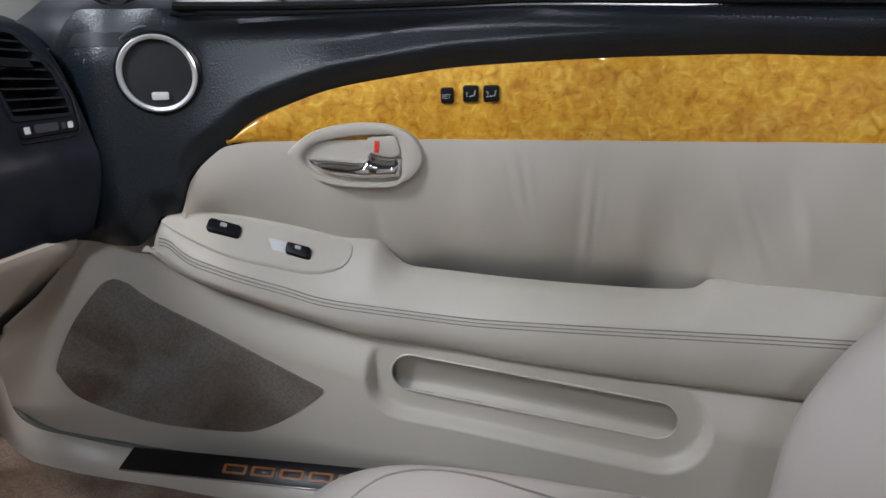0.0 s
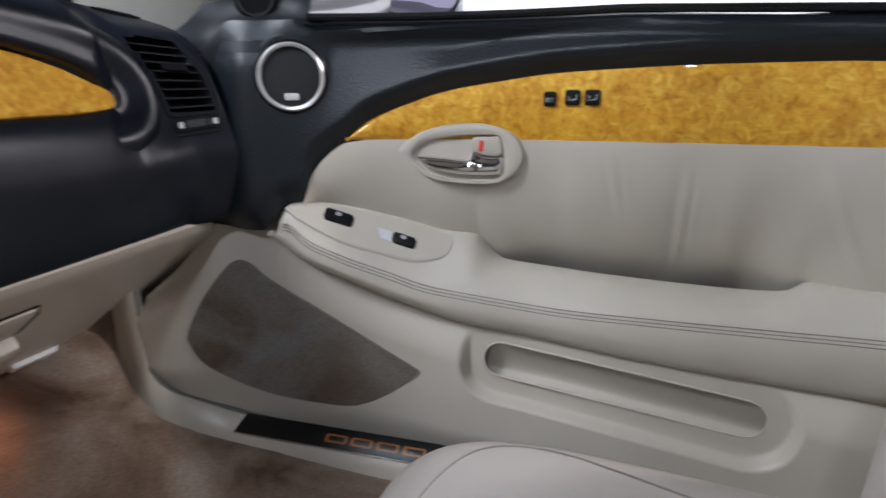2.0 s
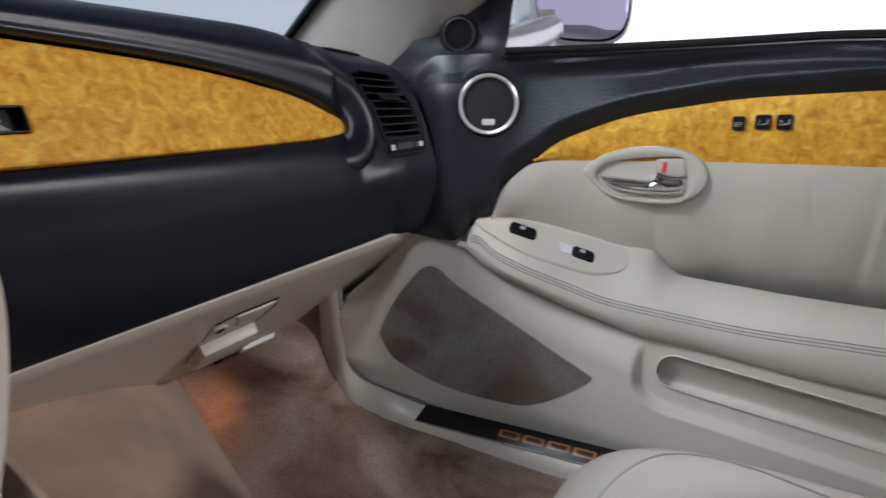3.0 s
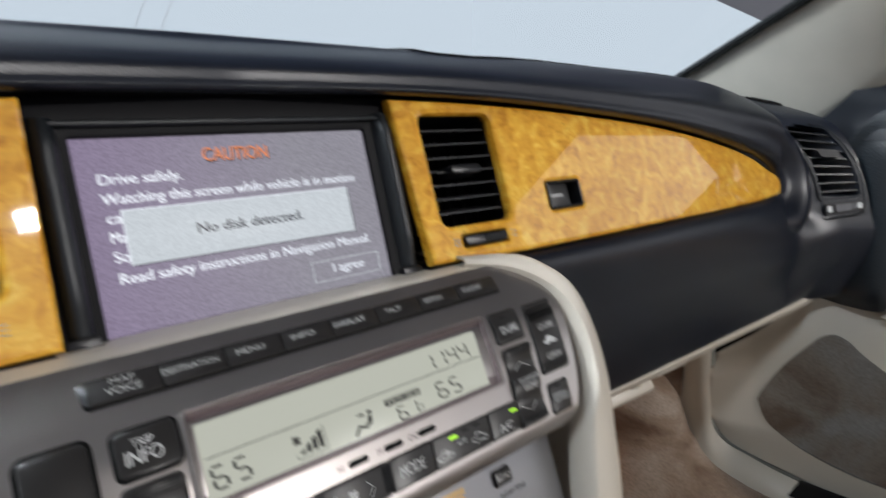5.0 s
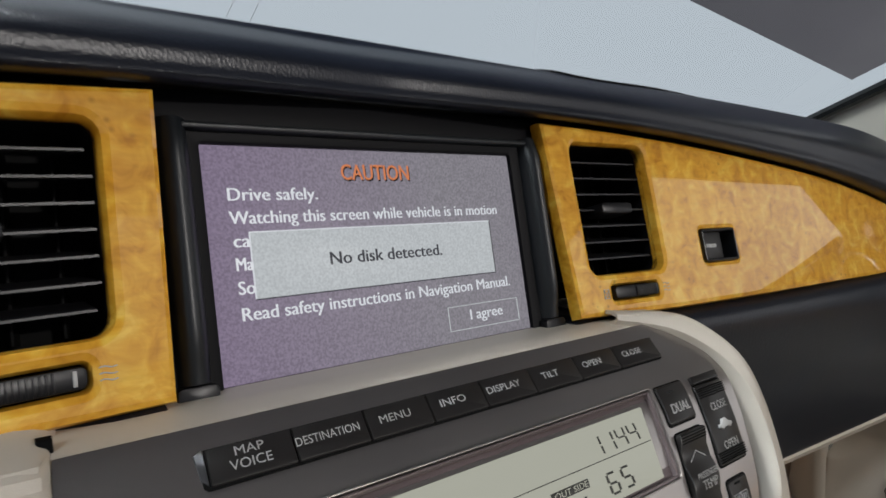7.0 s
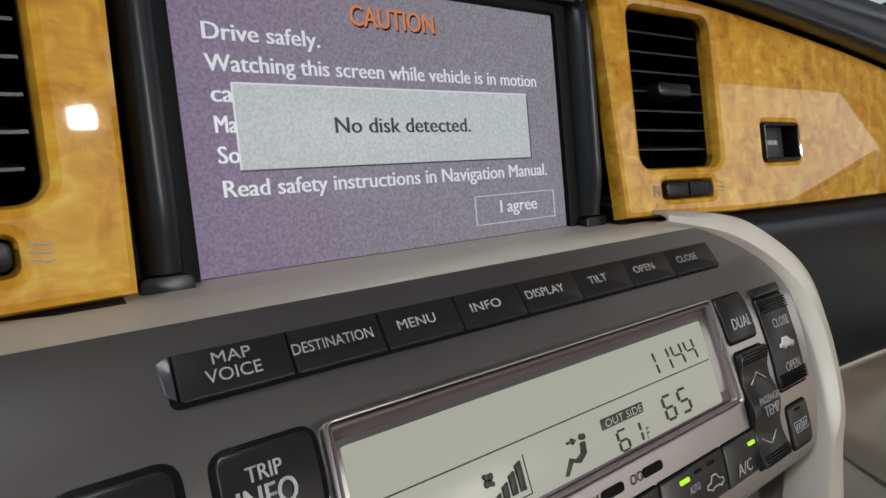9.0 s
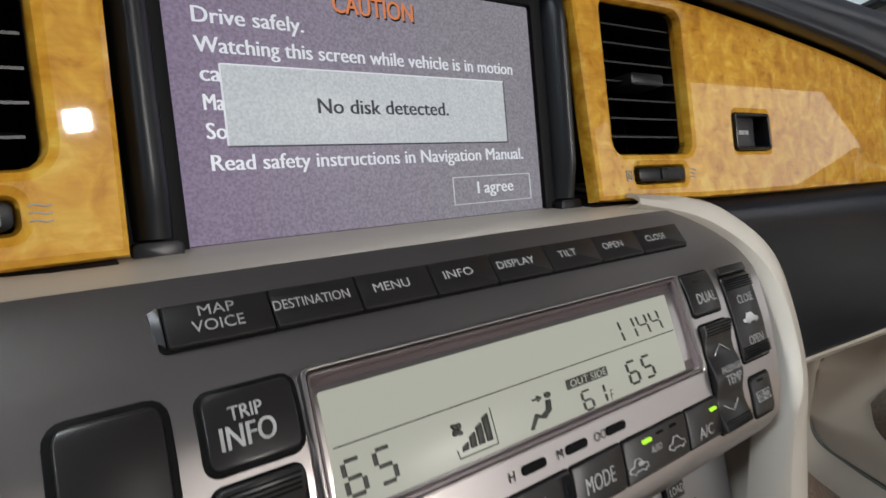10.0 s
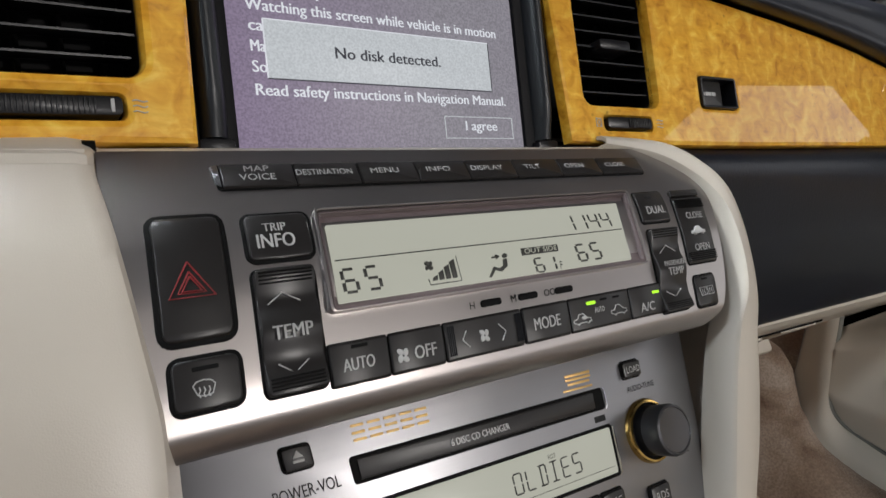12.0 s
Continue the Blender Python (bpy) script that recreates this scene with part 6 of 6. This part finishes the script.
def door_corner():
    """The black triangle before the side window, with a small round speaker."""
    t = thing("mirror_corner_trim", "black mirror corner trim with round tweeter", "door trim")
    rows = []
    for z in np.linspace(.842, 1.03, 18):
        y1 = float(np.interp(z, [.842, .862, .95, 1.03], [.955, .945, .885, .832]))
        y0 = float(np.interp(z, [.862, .915, .95, 1.03], [.818, .809, .804, .795]))
        row = []
        for u in np.linspace(0, 1, 14):
            y = y0 + (y1 - y0) * u
            row.append(door_fn(y, z, .0115 - .0135 * smooth(.855, .888, z) - .024 * smooth(.825, .905, z) * smooth(.80, .86, y) * (1 - smooth(.86, .925, y)) - .036 * smooth(.86, .925, y) - .004 * (2 * u - 1) ** 6))
        rows.append(row)
    part("trim", grid(rows, .004), BLACK_SMOOTH, t)
    n = Vector((-1, -.55, -.05)).normalized()
    c = Vector((.672, .872, .898))
    tw = part("tweeter", lathe(bmesh.new(), c, n, [(.0235, -.006), (.0225, .006), (.0200, .011), (.0170, .012), (.0160, .009), (.002, .0095)], 48), PLASTIC, t, "small round tweeter")
    part("tweeter_ring", lathe(bmesh.new(), c, n, [(.0190, .009), (.0188, .0125), (.0168, .0128), (.0164, .008)], 48), KNOB, tw)
    bm = bmesh.new()
    tube(bm, [tuple(door_fn(y, .8765 - .012 * max(0, .5 - y) / .25, .001)) for y in np.linspace(.08, .812, 30)], .004, 8)
    part("window_seal", bm, FRIT, t)
    bm = bmesh.new()
    tube(bm, [tuple(door_fn(y, .8690 - .012 * max(0, .5 - y) / .25, .006)) for y in np.linspace(.08, .812, 30)], .0015, 6)
    part("seal_bead", bm, PLASTIC, t)


door_corner()


def door_mirror():
    t = thing("door_mirror", "silver outside mirror beyond the side window", "door mirror")
    ax, n = Vector((.87, -.49, 0)).normalized(), Vector((-.49, -.87, 0)).normalized()
    c = Vector((1.01, .845, .985))
    fn = lambda u, v, h: c + ax * u + Vector((0, 0, v)) + n * h
    out = oval(0, 0, .105, .080, 40, 3.2)
    bm = bmesh.new()
    rings = [[bm.verts.new(fn(u * k, v * k, h)) for u, v in out] for k, h in ((.93, .004), (1, .0), (1.0, -.02), (.94, -.05), (.75, -.085), (.4, -.105))]
    m = len(out)
    for a, b in zip(rings, rings[1:]):
        for i in range(m):
            bm.faces.new((a[i], a[(i + 1) % m], b[(i + 1) % m], b[i]))
    bm.faces.new(rings[-1])
    part("housing", bm, MIRROR_CAP, t)
    part("glass", pad(bmesh.new(), oval(0, 0, .094, .070, 40, 3.2), fn, -.004, .002, .001), MIRROR, t)
    bm = bmesh.new()
    tube(bm, [(.715, .885, .884), (.77, .89, .888), (.86, .90, .90), (.92, .89, .915), (.97, .885, .93)], [.012, .022, .028, .026, .024], 14)
    part("foot", bm, MIRROR_CAP, t)


door_mirror()


# ---- shell of the open cabin: header rail and rear bulkhead ----
def cabin_shell():
    rows = []
    for z in np.linspace(.28, .98, 8):
        rows.append([(x, -.85 + .06 * (z - .28), z) for x in np.linspace(-.74, .74, 8)])
    tagged(part("wall_rear", grid(rows, .03), BEIGE_HARD), "beige rear bulkhead of the cabin", "bulkhead", kind="structure")
    rows = []
    for y in np.linspace(-.85, .09, 10):
        rows.append([(x, y, z) for x, z in ((.735, .28), (.735, .5), (.73, .7), (.72, .862))])
    side = [[(-.735, y, z) for z in (.28, .5, .7, .862)] for y in np.linspace(-.85, 1.2, 10)]
    tagged(part("wall_left", grid(side, .03), BEIGE_HARD), "plain beige side wall of the cabin", "trim", kind="structure")
    tagged(part("wall_right", grid(rows, .03), BEIGE_HARD), "beige rear quarter trim", "trim", kind="structure")


cabin_shell()


def header_rail():
    p = E0 + EV * 5.2
    rows = []
    for x in np.linspace(-p.x, p.x, 16):
        c = .05 * (1 - (x / p.x) ** 2)
        rows.append([(x, p.y + c * .6 + o, p.z + c * .6 + z) for o, z in ((.03, -.01), (.0, -.02), (-.05, -.012), (-.07, .004), (-.06, .02), (.0, .02))])
    tagged(part("windscreen_header", grid(rows, .004), PILLAR), "grey-beige windscreen header rail", "header rail", kind="structure")
    rows = []
    for k in np.linspace(-.6, 5.2, 12):
        q = E0 + EV * k
        rows.append([(-q.x + o, q.y + w, q.z + v) for o, w, v in ((.004, .004, .004), (0, 0, 0), (-.02, -.05, -.02), (-.05, -.06, -.03))])
    tagged(part("windscreen_pillar", grid(rows, .004), PILLAR), "grey-beige windscreen pillar trim", "pillar", kind="structure")


header_rail()


# ---- hall beyond the windscreen ----
def hall():
    eye = Vector((-.156, .728, .891))
    c = eye + Vector((.930, .352, .106)) * 6.0
    a = eye + Vector((.844, .501, .191)) * 5.2
    b = eye + Vector((.9415, .3094, .1337)) * 5.6
    u, v = (a - c), (b - c)
    n = u.cross(v).normalized()
    fn = lambda p, q, h: c + u * p + v * q + n * h
    t = thing("ceiling_panel", "grey framed panel hanging in the studio hall", "panel")
    part("panel", pad(bmesh.new(), [(0, 0), (2.2, 0), (2.2, 5), (0, 5)], fn, -.02, .02, .002), PANEL_GREY, t)
    part("frame_line", pad(bmesh.new(), [(.1, .36), (2.1, .36), (2.1, .40), (.1, .40)], fn, .01, .03, .002), PRINT_DARK, t)
    part("frame_line", pad(bmesh.new(), [(.09, .36), (.1, .36), (.1, 4.6), (.09, 4.6)], fn, .01, .03, .002), PRINT_DARK, t)
    for k in (0, .035):
        bm = bmesh.new()
        tube(bm, [eye + Vector((.26 + k, .96, .06)) * 5, eye + Vector((.313 + k, .93, .191)) * 5, eye + Vector((.37 + k, .89, .36)) * 5], .0025, 6)
        tagged(part("hanging_cable", bm, RING), "thin grey cable hanging in the studio", "cable")


hall()
